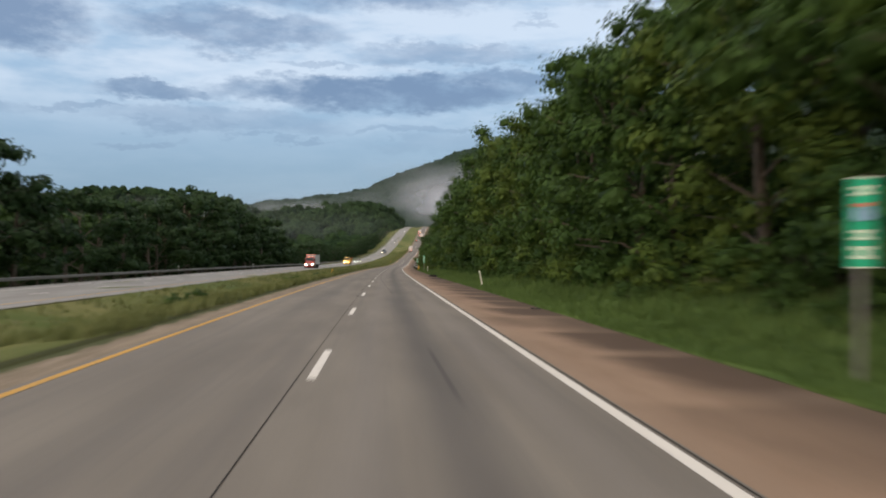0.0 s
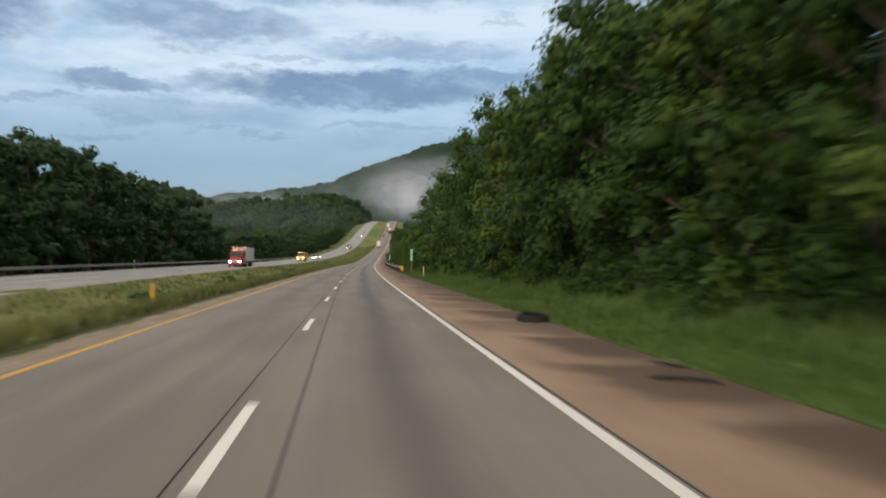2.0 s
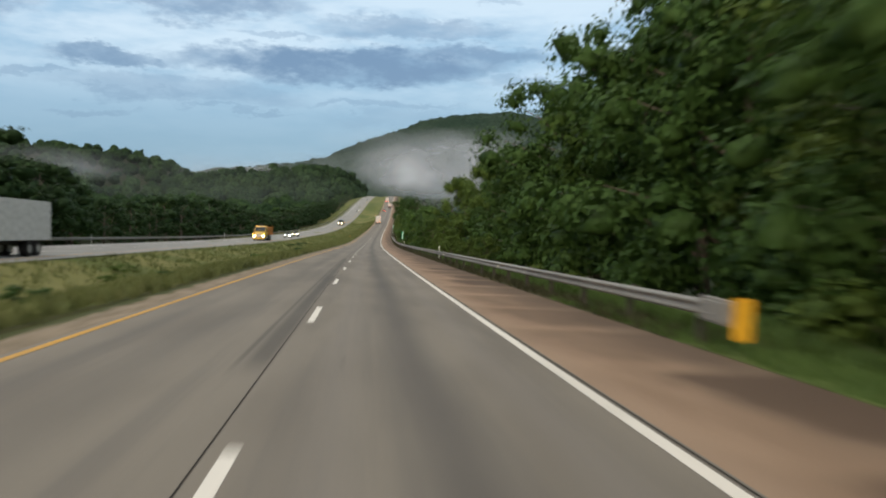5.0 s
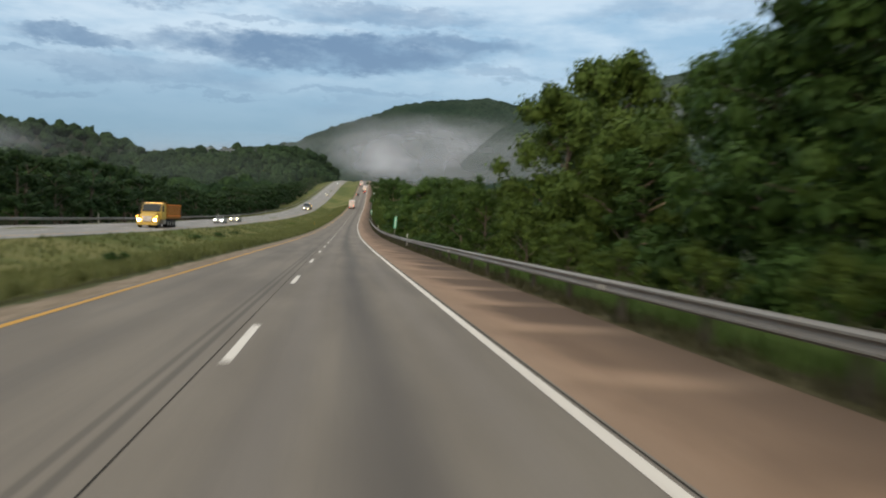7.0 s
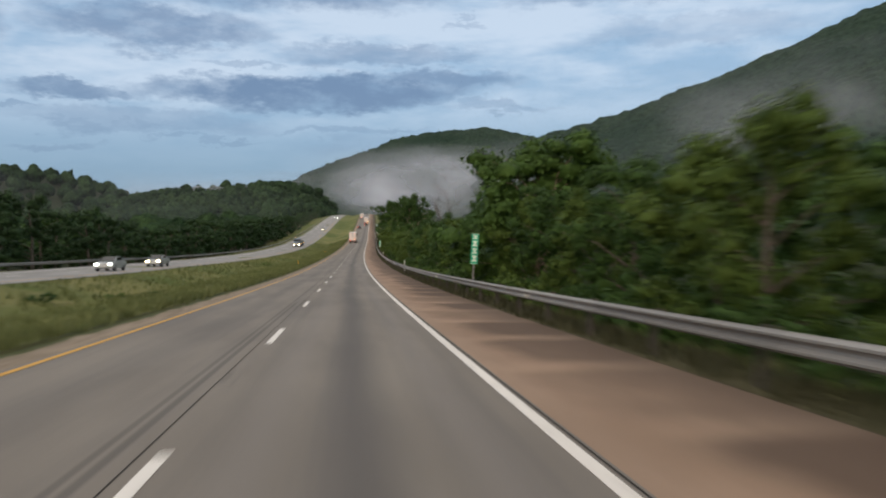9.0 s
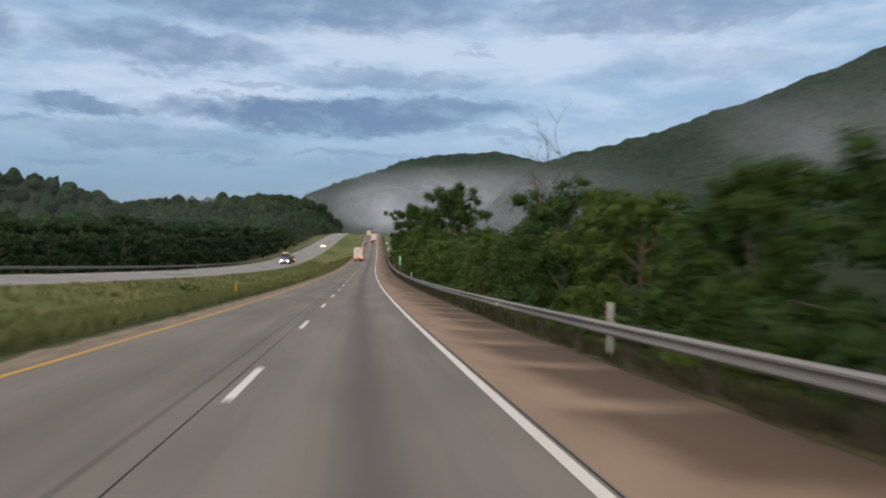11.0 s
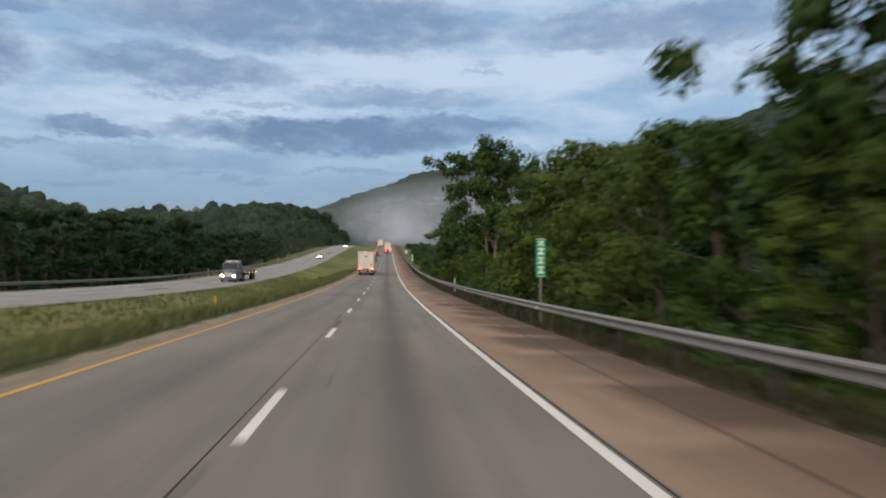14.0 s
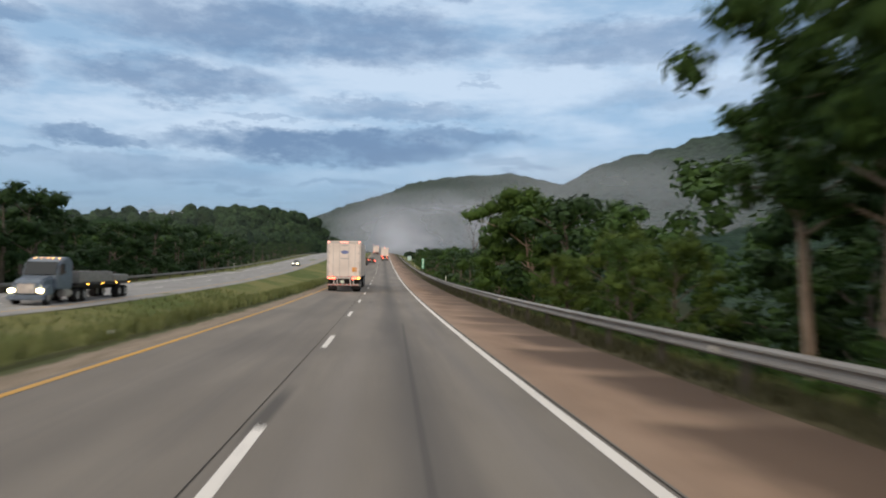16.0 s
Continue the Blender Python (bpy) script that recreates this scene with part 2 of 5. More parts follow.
def shoulder_mat(name):
    """Reddish aggregate shoulder: slabs with dark seep stains on their outer part and pale joints."""
    q = Mat(name, 0.9, 0, 0.2)
    uv = q.coord("UV")
    u, v, _ = q.split(uv)
    cell = q.math("DIVIDE", v, 4.65)
    wobble = q.math("MULTIPLY", q.math("SUBTRACT", q.noise(q.scaled(uv, 0.6, 0.5, 1.0), 1.0, 3), 0.5), 0.22)
    fr = q.math("FRACT", q.math("ADD", cell, wobble))
    idx = q.math("FLOOR", q.math("ADD", cell, wobble))
    wn_ = q.node("ShaderNodeTexWhiteNoise")
    wn_.noise_dimensions = "1D"
    q.put(idx, wn_.inputs["W"])
    rnd = wn_.outputs[0]
    edge = q.math("ADD", 4.45, q.math("MULTIPLY", rnd, 1.2))
    edge = q.math("ADD", edge, q.math("MULTIPLY", fr, -0.55))
    edge = q.math("ADD", edge, q.math("MULTIPLY", q.math("SUBTRACT", q.noise(uv, 1.3, 3), 0.5), 0.9))
    st = q.ramp(q.math("SUBTRACT", u, edge), -0.45, 0.6)
    st = q.math("MULTIPLY", st, q.ramp(fr, 0.02, 0.22))
    st = q.math("MULTIPLY", st, q.ramp(fr, 0.95, 0.86))
    st = q.math("MULTIPLY", st, q.ramp(rnd, 0.05, 0.5, 0.4, 0.9))
    base = q.mix(q.ramp(q.noise(q.scaled(uv, 0.7, 0.25, 1.0), 1.0, 4), 0.35, 0.65), (0.266, 0.183, 0.126), (0.340, 0.237, 0.166))
    base = q.mix(q.ramp(q.math("ABSOLUTE", q.math("SUBTRACT", u, 3.95)), 0.55, 0.0, 0.0, 0.3), base, (0.345, 0.255, 0.19))
    base = q.mix(q.ramp(q.math("ADD", u, q.math("MULTIPLY", q.math("SUBTRACT", q.noise(uv, 0.5, 4), 0.5), 1.6)), 5.0, 6.8, 0.0, 0.8), base, (0.125, 0.092, 0.068))
    base = q.mix(st, base, (0.09, 0.061, 0.043))
    for s0, u0, s1, u1, hw, amount in ((436, 5.25, 455, 4.95, 0.07, 0.55), (455, 4.95, 490, 5.85, 0.07, 0.55), (490, 5.85, 515, 6.05, 0.07, 0.5), (507.2, 4.9, 509.2, 4.95, 0.55, 0.75)):
        mid = q.math("ADD", q.math("MULTIPLY", q.math("SUBTRACT", v, s0), (u1 - u0) / (s1 - s0)), u0)
        mk = q.ramp(q.math("ABSOLUTE", q.math("SUBTRACT", u, mid)), hw * 1.3, hw * 0.3, 0.0, amount)
        mk = q.math("MULTIPLY", mk, q.math("MULTIPLY", q.ramp(v, s0 - 0.8, s0 + 0.8), q.ramp(v, s1 + 0.8, s1 - 0.8)))
        base = q.mix(mk, base, (0.05, 0.045, 0.045))
    base = q.mix(q.ramp(q.noise(uv, 35, 3), 0.25, 0.8, 0.0, 0.35), base, (0.12, 0.085, 0.07))
    q.color(base)
    q.bump(q.noise(uv, 80, 2), 0.3, 0.008)
    return q.m


def edge_mat(name):
    """The narrow tan strip between edge line and median grass: grit, dust and creeping grass."""
    q = Mat(name, 0.95, 0, 0.15)
    uv = q.coord("UV")
    u, v, _ = q.split(uv)
    a = q.noise(q.scaled(uv, 3.0, 0.5, 1.0), 1.0, 5, 0.65)
    base = q.mix(q.ramp(a, 0.35, 0.65), (0.205, 0.165, 0.120), (0.30, 0.245, 0.185))
    base = q.mix(q.ramp(q.noise(uv, 30, 3), 0.35, 0.75, 0.0, 0.5), base, (0.12, 0.095, 0.07))
    creep = q.ramp(q.math("ADD", u, q.math("MULTIPLY", q.math("SUBTRACT", q.noise(q.scaled(uv, 1.5, 0.8, 1.0), 1.0, 4, 0.7), 0.5), 0.9)), -4.12, -4.32)
    base = q.mix(creep, base, (0.065, 0.075, 0.03))
    q.color(base)
    q.bump(q.noise(uv, 60, 3), 0.4, 0.012)
    return q.m


def line_mat(name, c, worn):
    q = Mat(name, 0.7, 0, 0.3)
    uv = q.coord("UV")
    f = q.ramp(q.noise(q.scaled(uv, 6.0, 1.5, 1.0), 1.0, 6, 0.7), 0.52, 0.72, 0.0, 0.7)
    f2 = q.ramp(q.noise(q.scaled(uv, 1.0, 0.15, 1.0), 1.0, 3), 0.3, 0.7, 0.0, 0.3)
    q.color(q.mix(f2, q.mix(f, c, worn), worn))
    q.bump(q.noise(uv, 70, 2), 0.2, 0.004)
    return q.m


def grass_mat(name):
    q = Mat(name, 0.95, 0, 0.1)
    p = q.coord("Object")
    a = q.noise(p, 0.08, 5)
    b = q.noise(p, 0.6, 5, 0.65)
    c = q.noise(p, 7.0, 4, 0.7)
    base = q.mix(q.ramp(a, 0.38, 0.62), (0.086, 0.114, 0.033), (0.178, 0.174, 0.066))
    base = q.mix(q.ramp(b, 0.5, 0.72, 0.0, 0.6), base, (0.20, 0.18, 0.09))
    base = q.mix(q.ramp(c, 0.45, 0.75, 0.0, 0.45), base, (0.05, 0.075, 0.022))
    u, v, _ = q.split(q.coord("UV"))
    # bare soil and weeds under the rail
    soil = q.math("MULTIPLY", q.math("MULTIPLY", q.ramp(u, 6.8, 7.1), q.ramp(q.math("ADD", u, q.math("MULTIPLY", b, 1.5)), 10.2, 8.8)), q.ramp(v, 170.0, 190.0, 0.0, 0.85))
    lush = q.math("MULTIPLY", q.math("MULTIPLY", q.ramp(u, 6.8, 7.3), q.ramp(u, 15.0, 11.0)), q.ramp(v, 210.0, 170.0))
    base = q.mix(lush, base, q.mix(q.ramp(b, 0.35, 0.65), (0.072, 0.128, 0.032), (0.115, 0.172, 0.046)))
    # under the trees the ground takes the woods' dark, shaded colour
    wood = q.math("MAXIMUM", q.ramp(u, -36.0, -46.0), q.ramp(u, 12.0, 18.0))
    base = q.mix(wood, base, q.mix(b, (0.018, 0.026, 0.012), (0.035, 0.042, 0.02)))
    # lip and brink: soil and edge shadow painted as one dark line
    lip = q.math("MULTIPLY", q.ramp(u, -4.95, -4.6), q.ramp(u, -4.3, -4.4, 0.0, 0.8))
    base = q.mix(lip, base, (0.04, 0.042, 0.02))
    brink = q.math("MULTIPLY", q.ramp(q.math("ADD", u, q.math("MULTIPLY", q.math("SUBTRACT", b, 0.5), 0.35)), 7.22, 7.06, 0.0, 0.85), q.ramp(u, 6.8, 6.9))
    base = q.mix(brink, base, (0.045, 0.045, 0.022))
    base = q.mix(soil, base, q.mix(c, (0.05, 0.043, 0.028), (0.085, 0.075, 0.045)))
    q.color(base)
    q.bump(q.math("ADD", c, q.math("MULTIPLY", b, 2.0)), 0.6, 0.15)
    return q.m


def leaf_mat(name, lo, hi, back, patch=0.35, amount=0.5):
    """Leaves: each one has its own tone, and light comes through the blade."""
    q = Mat(name, 0.6, 0, 0.14)
    isl = q.node("ShaderNodeNewGeometry").outputs["Random Per Island"]
    tree = q.node("ShaderNodeObjectInfo").outputs["Random"]
    base = q.mix(isl, lo, hi)
    base = q.mix(q.ramp(tree, 0.0, 1.0, 0.0, 0.5), base, back)
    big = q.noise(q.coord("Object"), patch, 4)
    # random dark patches put light and dark masses of foliage into the colour
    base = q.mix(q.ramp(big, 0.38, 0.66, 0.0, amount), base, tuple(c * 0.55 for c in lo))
    q.color(base)
    p = q.coord("Object")
    q.bump(q.noise(p, 6.0, 3, 0.7), 0.6, 0.1)
    tr = q.node("ShaderNodeBsdfTranslucent")
    q.put(base, tr.inputs[0])
    ms = q.node("ShaderNodeMixShader")
    ms.inputs[0].default_value = 0.16
    q.t.links.new(q.b.outputs[0], ms.inputs[1])
    q.t.links.new(tr.outputs[0], ms.inputs[2])
    q.t.links.new(ms.outputs[0], q.t.nodes["Material Output"].inputs[0])
    return q.m


def bark_mat(name, c):
    q = Mat(name, 0.9, 0, 0.15)
    p = q.coord("Object")
    f = q.noise(q.scaled(p, 6.0, 6.0, 1.2), 1.5, 5, 0.7)
    q.color(q.mix(q.ramp(f, 0.35, 0.65), tuple(a * 0.5 for a in c), c))
    q.bump(f, 0.6, 0.03)
    return q.m


def steel_mat(name, k=1.0):
    """Weathered zinc: each length of beam has its own dull tone, with runs of dirt and rust."""
    q = Mat(name, 0.62, 0.15, 0.35)
    p = q.coord("Object")
    tone = q.node("ShaderNodeObjectInfo").outputs["Random"]
    a = q.noise(p, 1.4, 5, 0.65)
    base = q.mix(tone, (0.34 * k, 0.33 * k, 0.31 * k), (0.46 * k, 0.45 * k, 0.425 * k))
    base = q.mix(q.ramp(a, 0.45, 0.7, 0.0, 0.35), base, (0.20, 0.175, 0.15))
    base = q.mix(q.ramp(q.noise(p, 5.0, 4, 0.7), 0.62, 0.75, 0.0, 0.5), base, (0.17, 0.10, 0.06))
    q.color(base)
    q.bump(q.noise(p, 30.0, 3), 0.15, 0.004)
    return q.m


def canopy_mat(name, lo, hi, scale):
    """Wooded slopes seen from far off: crowns as cells, their light and shade put into the leaf colour."""
    q = Mat(name, 0.95, 0, 0.05)
    p = q.coord("Object")
    vo = q.node("ShaderNodeTexVoronoi")
    q.put(p, vo.inputs["Vector"])
    vo.inputs["Scale"].default_value = scale
    a = q.noise(p, scale * 0.12, 5)
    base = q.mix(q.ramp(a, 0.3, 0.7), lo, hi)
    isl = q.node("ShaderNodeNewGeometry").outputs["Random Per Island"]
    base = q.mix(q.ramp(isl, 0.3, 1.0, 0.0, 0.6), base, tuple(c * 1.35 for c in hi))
    # fine noise paints shade among the crowns as much darker leaf
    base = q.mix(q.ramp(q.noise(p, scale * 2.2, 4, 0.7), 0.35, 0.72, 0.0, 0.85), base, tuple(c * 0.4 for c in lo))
    q.color(base)
    q.bump(q.math("ADD", q.math("MULTIPLY", vo.outputs["Distance"], -1.0), q.noise(p, scale * 3, 3)), 0.9, 6.0)
    return q.m


M_ROAD = road_mat("worn_concrete", True)
M_ROAD2 = road_mat("far_carriageway_concrete", False)
M_SHOULDER = shoulder_mat("red_aggregate_shoulder")
M_STRIP = edge_mat("tan_grit_strip")
M_WHITE = line_mat("white_road_paint", (0.74, 0.71, 0.66), (0.42, 0.39, 0.36))
M_YELLOW = line_mat("yellow_road_paint", (0.55, 0.30, 0.045), (0.33, 0.22, 0.10))
M_TAR = plain("crack_seal_tar", (0.030, 0.026, 0.023), 0.95)
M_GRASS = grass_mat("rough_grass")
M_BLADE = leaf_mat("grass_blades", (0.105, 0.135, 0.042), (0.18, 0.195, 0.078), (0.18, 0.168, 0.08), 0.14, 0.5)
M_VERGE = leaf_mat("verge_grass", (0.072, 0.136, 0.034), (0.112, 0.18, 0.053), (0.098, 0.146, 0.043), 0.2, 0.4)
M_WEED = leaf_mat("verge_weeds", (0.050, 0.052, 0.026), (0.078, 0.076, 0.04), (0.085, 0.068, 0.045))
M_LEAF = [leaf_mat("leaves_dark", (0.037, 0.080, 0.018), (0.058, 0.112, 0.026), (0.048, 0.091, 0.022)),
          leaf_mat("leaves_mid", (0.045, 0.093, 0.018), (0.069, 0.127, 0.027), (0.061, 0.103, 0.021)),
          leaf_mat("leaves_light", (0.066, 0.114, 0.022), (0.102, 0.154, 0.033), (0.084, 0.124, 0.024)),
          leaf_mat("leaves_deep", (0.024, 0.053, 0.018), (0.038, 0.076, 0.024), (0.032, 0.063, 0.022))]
M_DEADBARK = bark_mat("dead_bark", (0.13, 0.11, 0.095))
M_BARK = bark_mat("grey_bark", (0.15, 0.125, 0.10))
M_PALEBARK = bark_mat("pale_bark", (0.36, 0.28, 0.215))
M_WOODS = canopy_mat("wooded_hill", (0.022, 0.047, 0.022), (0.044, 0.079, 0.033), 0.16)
# bluer than the hill woods: some haze of distance is in the colour
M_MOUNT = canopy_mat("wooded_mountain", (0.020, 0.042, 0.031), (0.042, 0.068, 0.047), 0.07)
M_STEEL = steel_mat("galvanised_steel", 0.6)
M_OLDSTEEL = steel_mat("darkened_steel", 0.5)
M_POST = plain("weathered_timber_post", (0.075, 0.066, 0.055), 0.9)
M_REFL = plain("white_delineator_plastic", (0.66, 0.66, 0.62), 0.5)
M_AMBER = plain("yellow_delineator_plastic", (0.70, 0.38, 0.03), 0.5)
M_GREEN = plain("green_sign_sheeting", (0.03, 0.42, 0.24), 0.35)
M_SIGNWHITE = plain("white_sign_sheeting", (0.72, 0.82, 0.70), 0.35)
M_RUBBER = plain("black_rubber", (0.016, 0.015, 0.015), 0.75)

# ---- the line of the road ----
STEP = 35.0
HEAD = [0.05, 0.3, 0.55, 0.82, 1.1, 1.46, 1.85, 2.18, 2.41, 2.62, 2.86, 3.14, 3.45, 3.79, 4.12, 4.43, 4.7, 4.85, 4.88, 4.85, 4.81, 4.77, 4.75, 4.74, 4.73]
GRADE = [-3.48, -3.81, -4.14, -4.33, -4.32, -4.32, -4.29, -4.25, -4.27, -4.23, -3.75, -2.94, -2.04, -1.28, -0.59, 0.15, 0.99, 2.06, 3.14, 4.1,
         4.87, 5.45, 5.82, 6.0, 6.0, 5.83, 5.49, 5.02, 4.42, 3.73, 2.97, 2.16, 1.33, 0.4, -0.6, -1.6, -2.4, -3.0]
FALL = -0.03
SG = np.arange(-30.0, 1601.0, 1.0)
KNOT = -30 + STEP * np.arange(len(GRADE))
HR = np.radians(np.interp(SG, KNOT[:len(HEAD)], HEAD))
GR = np.interp(SG, KNOT, GRADE) / 100


def _cum(a):
    c = np.concatenate([[0], np.cumsum((a[1:] + a[:-1]) / 2)])
    return c - c[30]


RX, RY, RZ = _cum(np.sin(HR)), _cum(np.cos(HR)), _cum(GR)


def line_at(s):
    """x, y, z and heading of the lane joint at chainage s; straight on beyond both ends."""
    e = min(max(s, -30), 1600)
    d = s - e
    x, y, z, h = (float(np.interp(e, SG, a)) for a in (RX, RY, RZ, HR))
    g = -0.035 if d < 0 else 0.0
    return x + d * math.sin(h), y + d * math.cos(h), z + d * g, h


def P(s, off, dz=0.0):
    """A place by chainage, offset to the right of the lane joint and height over the carriageway's plane."""
    x, y, z, h = line_at(s)
    return Vector((x + off * math.cos(h), y - off * math.sin(h), z + off * FALL + dz))


def turned(s, off, dz=0.0, rz=0.0):
    x, y, z, h = line_at(s)
    return Matrix.Translation(P(s, off, dz)) @ pose(0, 0, 0, 0, 0, rz - math.degrees(h))


def opp_dz(s):
    """Height of the far carriageway over the plane of the near one."""
    return float(np.interp(s, [0, 60, 150, 340, 400, 480, 580, 700, 1100], [-1.45, -1.3, -0.8, 0.0, 0.0, -0.65, -1.6, -1.9, -1.2]))


def cross(s, off):
    """Height of the ground over the plane, before hills."""
    o = opp_dz(s)
    bank = float(np.interp(s, [140, 195], [1, 0]))
    pts = [(-400, o - 6), (-120, o - 4), (-60, o - 2.2), (-36, o - 0.9), (-30.6, o - 0.05), (-18.6, o - 0.05), (-12.5, min(o, 0) - 0.9), (-7, -0.30), (-4.7, 0.05), (-4.5, 0.03),
           (-4.3, -0.09), (6.9, -0.09), (7.15, -0.03), (8.4, -0.12), (10.5, -0.6 + 0.6 * bank), (13.5, -1.4 + 2.3 * bank), (20, -2.8 + 6.0 * bank), (40, -5.5 + 14 * bank),
           (120, -8 + 20 * bank), (400, 0 + 12 * bank)]
    return float(np.interp(off, [p[0] for p in pts], [p[1] for p in pts]))


def ridge_left(x, y):
    """The wooded ridge that the road runs towards on its left."""
    top = float(np.interp(x, [-1400, -700, -420, -300, -250, -210, -180, -150, -60, 30, 120, 400], [75, 72, 66, 62, 54, 38, 22, 12, 8, 6, 6, 6]))
    c = 1215 + 40 * math.sin(x * 0.008)
    w = 330 if y < c else 700
    return top * math.exp(-((y - c) / w) ** 2)


def ground_z(s, off):
    x, y, z, h = line_at(s)
    px, py = x + off * math.cos(h), y - off * math.sin(h)
    far = min(max((abs(off + 8) - 40) / 160, 0), 1)
    rise = ridge_left(px, py) * far if off < 0 else 0.0
    base = z * (1 - far * 0.6) + off * FALL * max(0, 1 - far) + cross(s, off)
    n = noise.noise(Vector((px * 0.02, py * 0.02, 0))) * 2.5 * min(1, max(0, (abs(off + 8) - 24) / 30))
    n += noise.noise(Vector((px * 0.25, py * 0.25, 3))) * 0.12 * min(1, max(0, (abs(off - 1.25) - 6.6) / 3))
    return base + rise + n


def sheet(name, ss, offs, height, material, uv=True):
    """A sheet laid along the road: rows by chainage, columns by offset; UV is (offset, chainage) in metres."""
    verts, faces, uvs = [], [], []
    for s in ss:
        x, y, z, h = line_at(s)
        for o in offs:
            verts.append((x + o * math.cos(h), y - o * math.sin(h), height(s, o)))
            uvs.append((o, s))
    n = len(offs)
    for i in range(len(ss) - 1):
        for j in range(n - 1):
            a = i * n + j
            faces.append((a, a + 1, a + n + 1, a + n))
    me = bpy.data.meshes.new(name)
    me.from_pydata(verts, [], faces)
    if uv:
        lay = me.uv_layers.new(name="UVMap")
        idx = np.empty(len(me.loops), dtype=np.int32)
        me.loops.foreach_get("vertex_index", idx)
        lay.data.foreach_set("uv", np.array(uvs, dtype=np.float32)[idx].ravel())
    me.materials.append(material)
    me.shade_smooth()
    return new(name, me)


def plane_z(dz):
    return lambda s, o: line_at(s)[2] + o * FALL + dz


def opp_z(dz):
    return lambda s, o: line_at(s)[2] + o * FALL + opp_dz(s) + dz


def span(a, b, n):
    return [a + (b - a) * i / n for i in range(n + 1)]


S_ROAD = span(-60, 1300, 272)
S_GROUND = [-400, -250, -150, -100] + span(-60, 1300, 170) + [1340, 1400, 1500, 1650, 1850, 2100, 2500, 3000, 3800, 4700]
OFFS = [-4500, -3000, -2000, -1400, -1000, -750, -560, -420, -320, -250, -200, -160, -130, -105, -85, -70, -58, -48, -42, -38, -35, -32.5, -30.6, -27, -23, -20, -18.6, -17, -15, -13, -11, -9.5, -8, -6.5,
        -5.4, -4.5, -4.3, 1, 6.9, 7.15, 7.8, 8.6, 9.6, 10.8, 12, 13.5, 15, 17, 20, 24, 29, 35, 42, 52, 65, 85, 115, 160, 220, 320, 480, 750, 1200, 2000, 3200, 4500]
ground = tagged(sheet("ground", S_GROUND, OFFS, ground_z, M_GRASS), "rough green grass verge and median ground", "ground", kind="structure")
road = tagged(sheet("road", S_ROAD, [-3.6, -2.4, -1.2, 0, 1.2, 2.4, 3.85], plane_z(0.0), M_ROAD), "worn grey concrete two-lane carriageway", "road", kind="structure")
tagged(sheet("shoulder_right", S_ROAD, [3.85, 4.6, 5.6, 6.6, 6.98], plane_z(-0.004), M_SHOULDER), "reddish brown paved shoulder with dark stains", "road shoulder", kind="structure")
tagged(sheet("shoulder_left", S_ROAD, [-4.48, -4.0, -3.6], plane_z(-0.004), M_STRIP), "narrow tan shoulder beside the median grass", "road shoulder", kind="structure")
tagged(sheet("road_opposite", S_ROAD, [-30.2, -28, -25, -22, -18.9], opp_z(0.0), M_ROAD2), "pale grey opposite carriageway beyond the median", "road", kind="structure")


def strip(name, s0, s1, o, w, dz, material, parent=None, opp=False):
    n = max(1, int((s1 - s0) / 5))
    f = opp_z(dz) if opp else plane_z(dz)
    ob = sheet(name, span(s0, s1, n), [o - w / 2, o + w / 2], f, material)
    if parent:
        ob.parent = parent
    return ob


tagged(strip("edge_line_white", -60, 1290, 3.66, 0.16, 0.005, M_WHITE), "worn white edge line on the carriageway", "road marking", kind="structure")
tagged(strip("edge_line_yellow", -60, 1290, -3.42, 0.13, 0.005, M_YELLOW), "worn yellow edge line beside the median", "road marking", kind="structure")
tagged(strip("joint_seal", -60, 700, -0.20, 0.018, 0.004, M_TAR), "black tar seal along the lane joint", "road marking", kind="structure")
tagged(strip("shoulder_seal", -60, 700, 3.80, 0.025, 0.004, M_TAR), "dark joint between carriageway and shoulder", "road marking", kind="structure")
lane_marking = tagged(new("lane_marking"), "broken white lane line of painted dashes", "road marking", kind="structure")
for k in range(-5, 92):
    far_end = 13.72 - 12.192 + 12.192 * k
    strip("dash", far_end - 3.3, far_end, 0.0, 0.13, 0.005, M_WHITE, lane_marking)
tagged(strip("opposite_edge_line", -60, 1290, -20.6, 0.14, 0.005, M_YELLOW, None, True), "yellow edge line of the opposite carriageway", "road marking", kind="structure")
tagged(strip("opposite_outer_line", -60, 1290, -28.0, 0.14, 0.005, M_WHITE, None, True), "white edge line of the opposite carriageway", "road marking", kind="structure")
opp_marking = tagged(new("opposite_lane_marking"), "broken white lane line of the opposite carriageway", "road marking", kind="structure")
for k in range(0, 90):
    strip("dash", 6 + 12.192 * k, 9.05 + 12.192 * k, -24.3, 0.13, 0.005, M_WHITE, opp_marking, True)

# ---- hills, mountains and mist ----
def polar_hill(name, eye, az0, az1, na, radii, height, material, label):
    verts, faces = [], []
    for i in range(na + 1):
        a = az0 + (az1 - az0) * i / na
        for r in radii:
            x, y = eye[0] + r * math.sin(radians(a)), eye[1] + r * math.cos(radians(a))
            verts.append((x, y, height(a, r, x, y)))
    n = len(radii)
    for i in range(na):
        for j in range(n - 1):
            a = i * n + j
            faces.append((a, a + 1, a + n + 1, a + n))
    me = bpy.data.meshes.new(name)
    me.from_pydata(verts, [], faces)
    me.materials.append(material)
    me.shade_smooth()
    ob = new(name, me)
    return tagged(ob, label, "mountain", kind="structure")


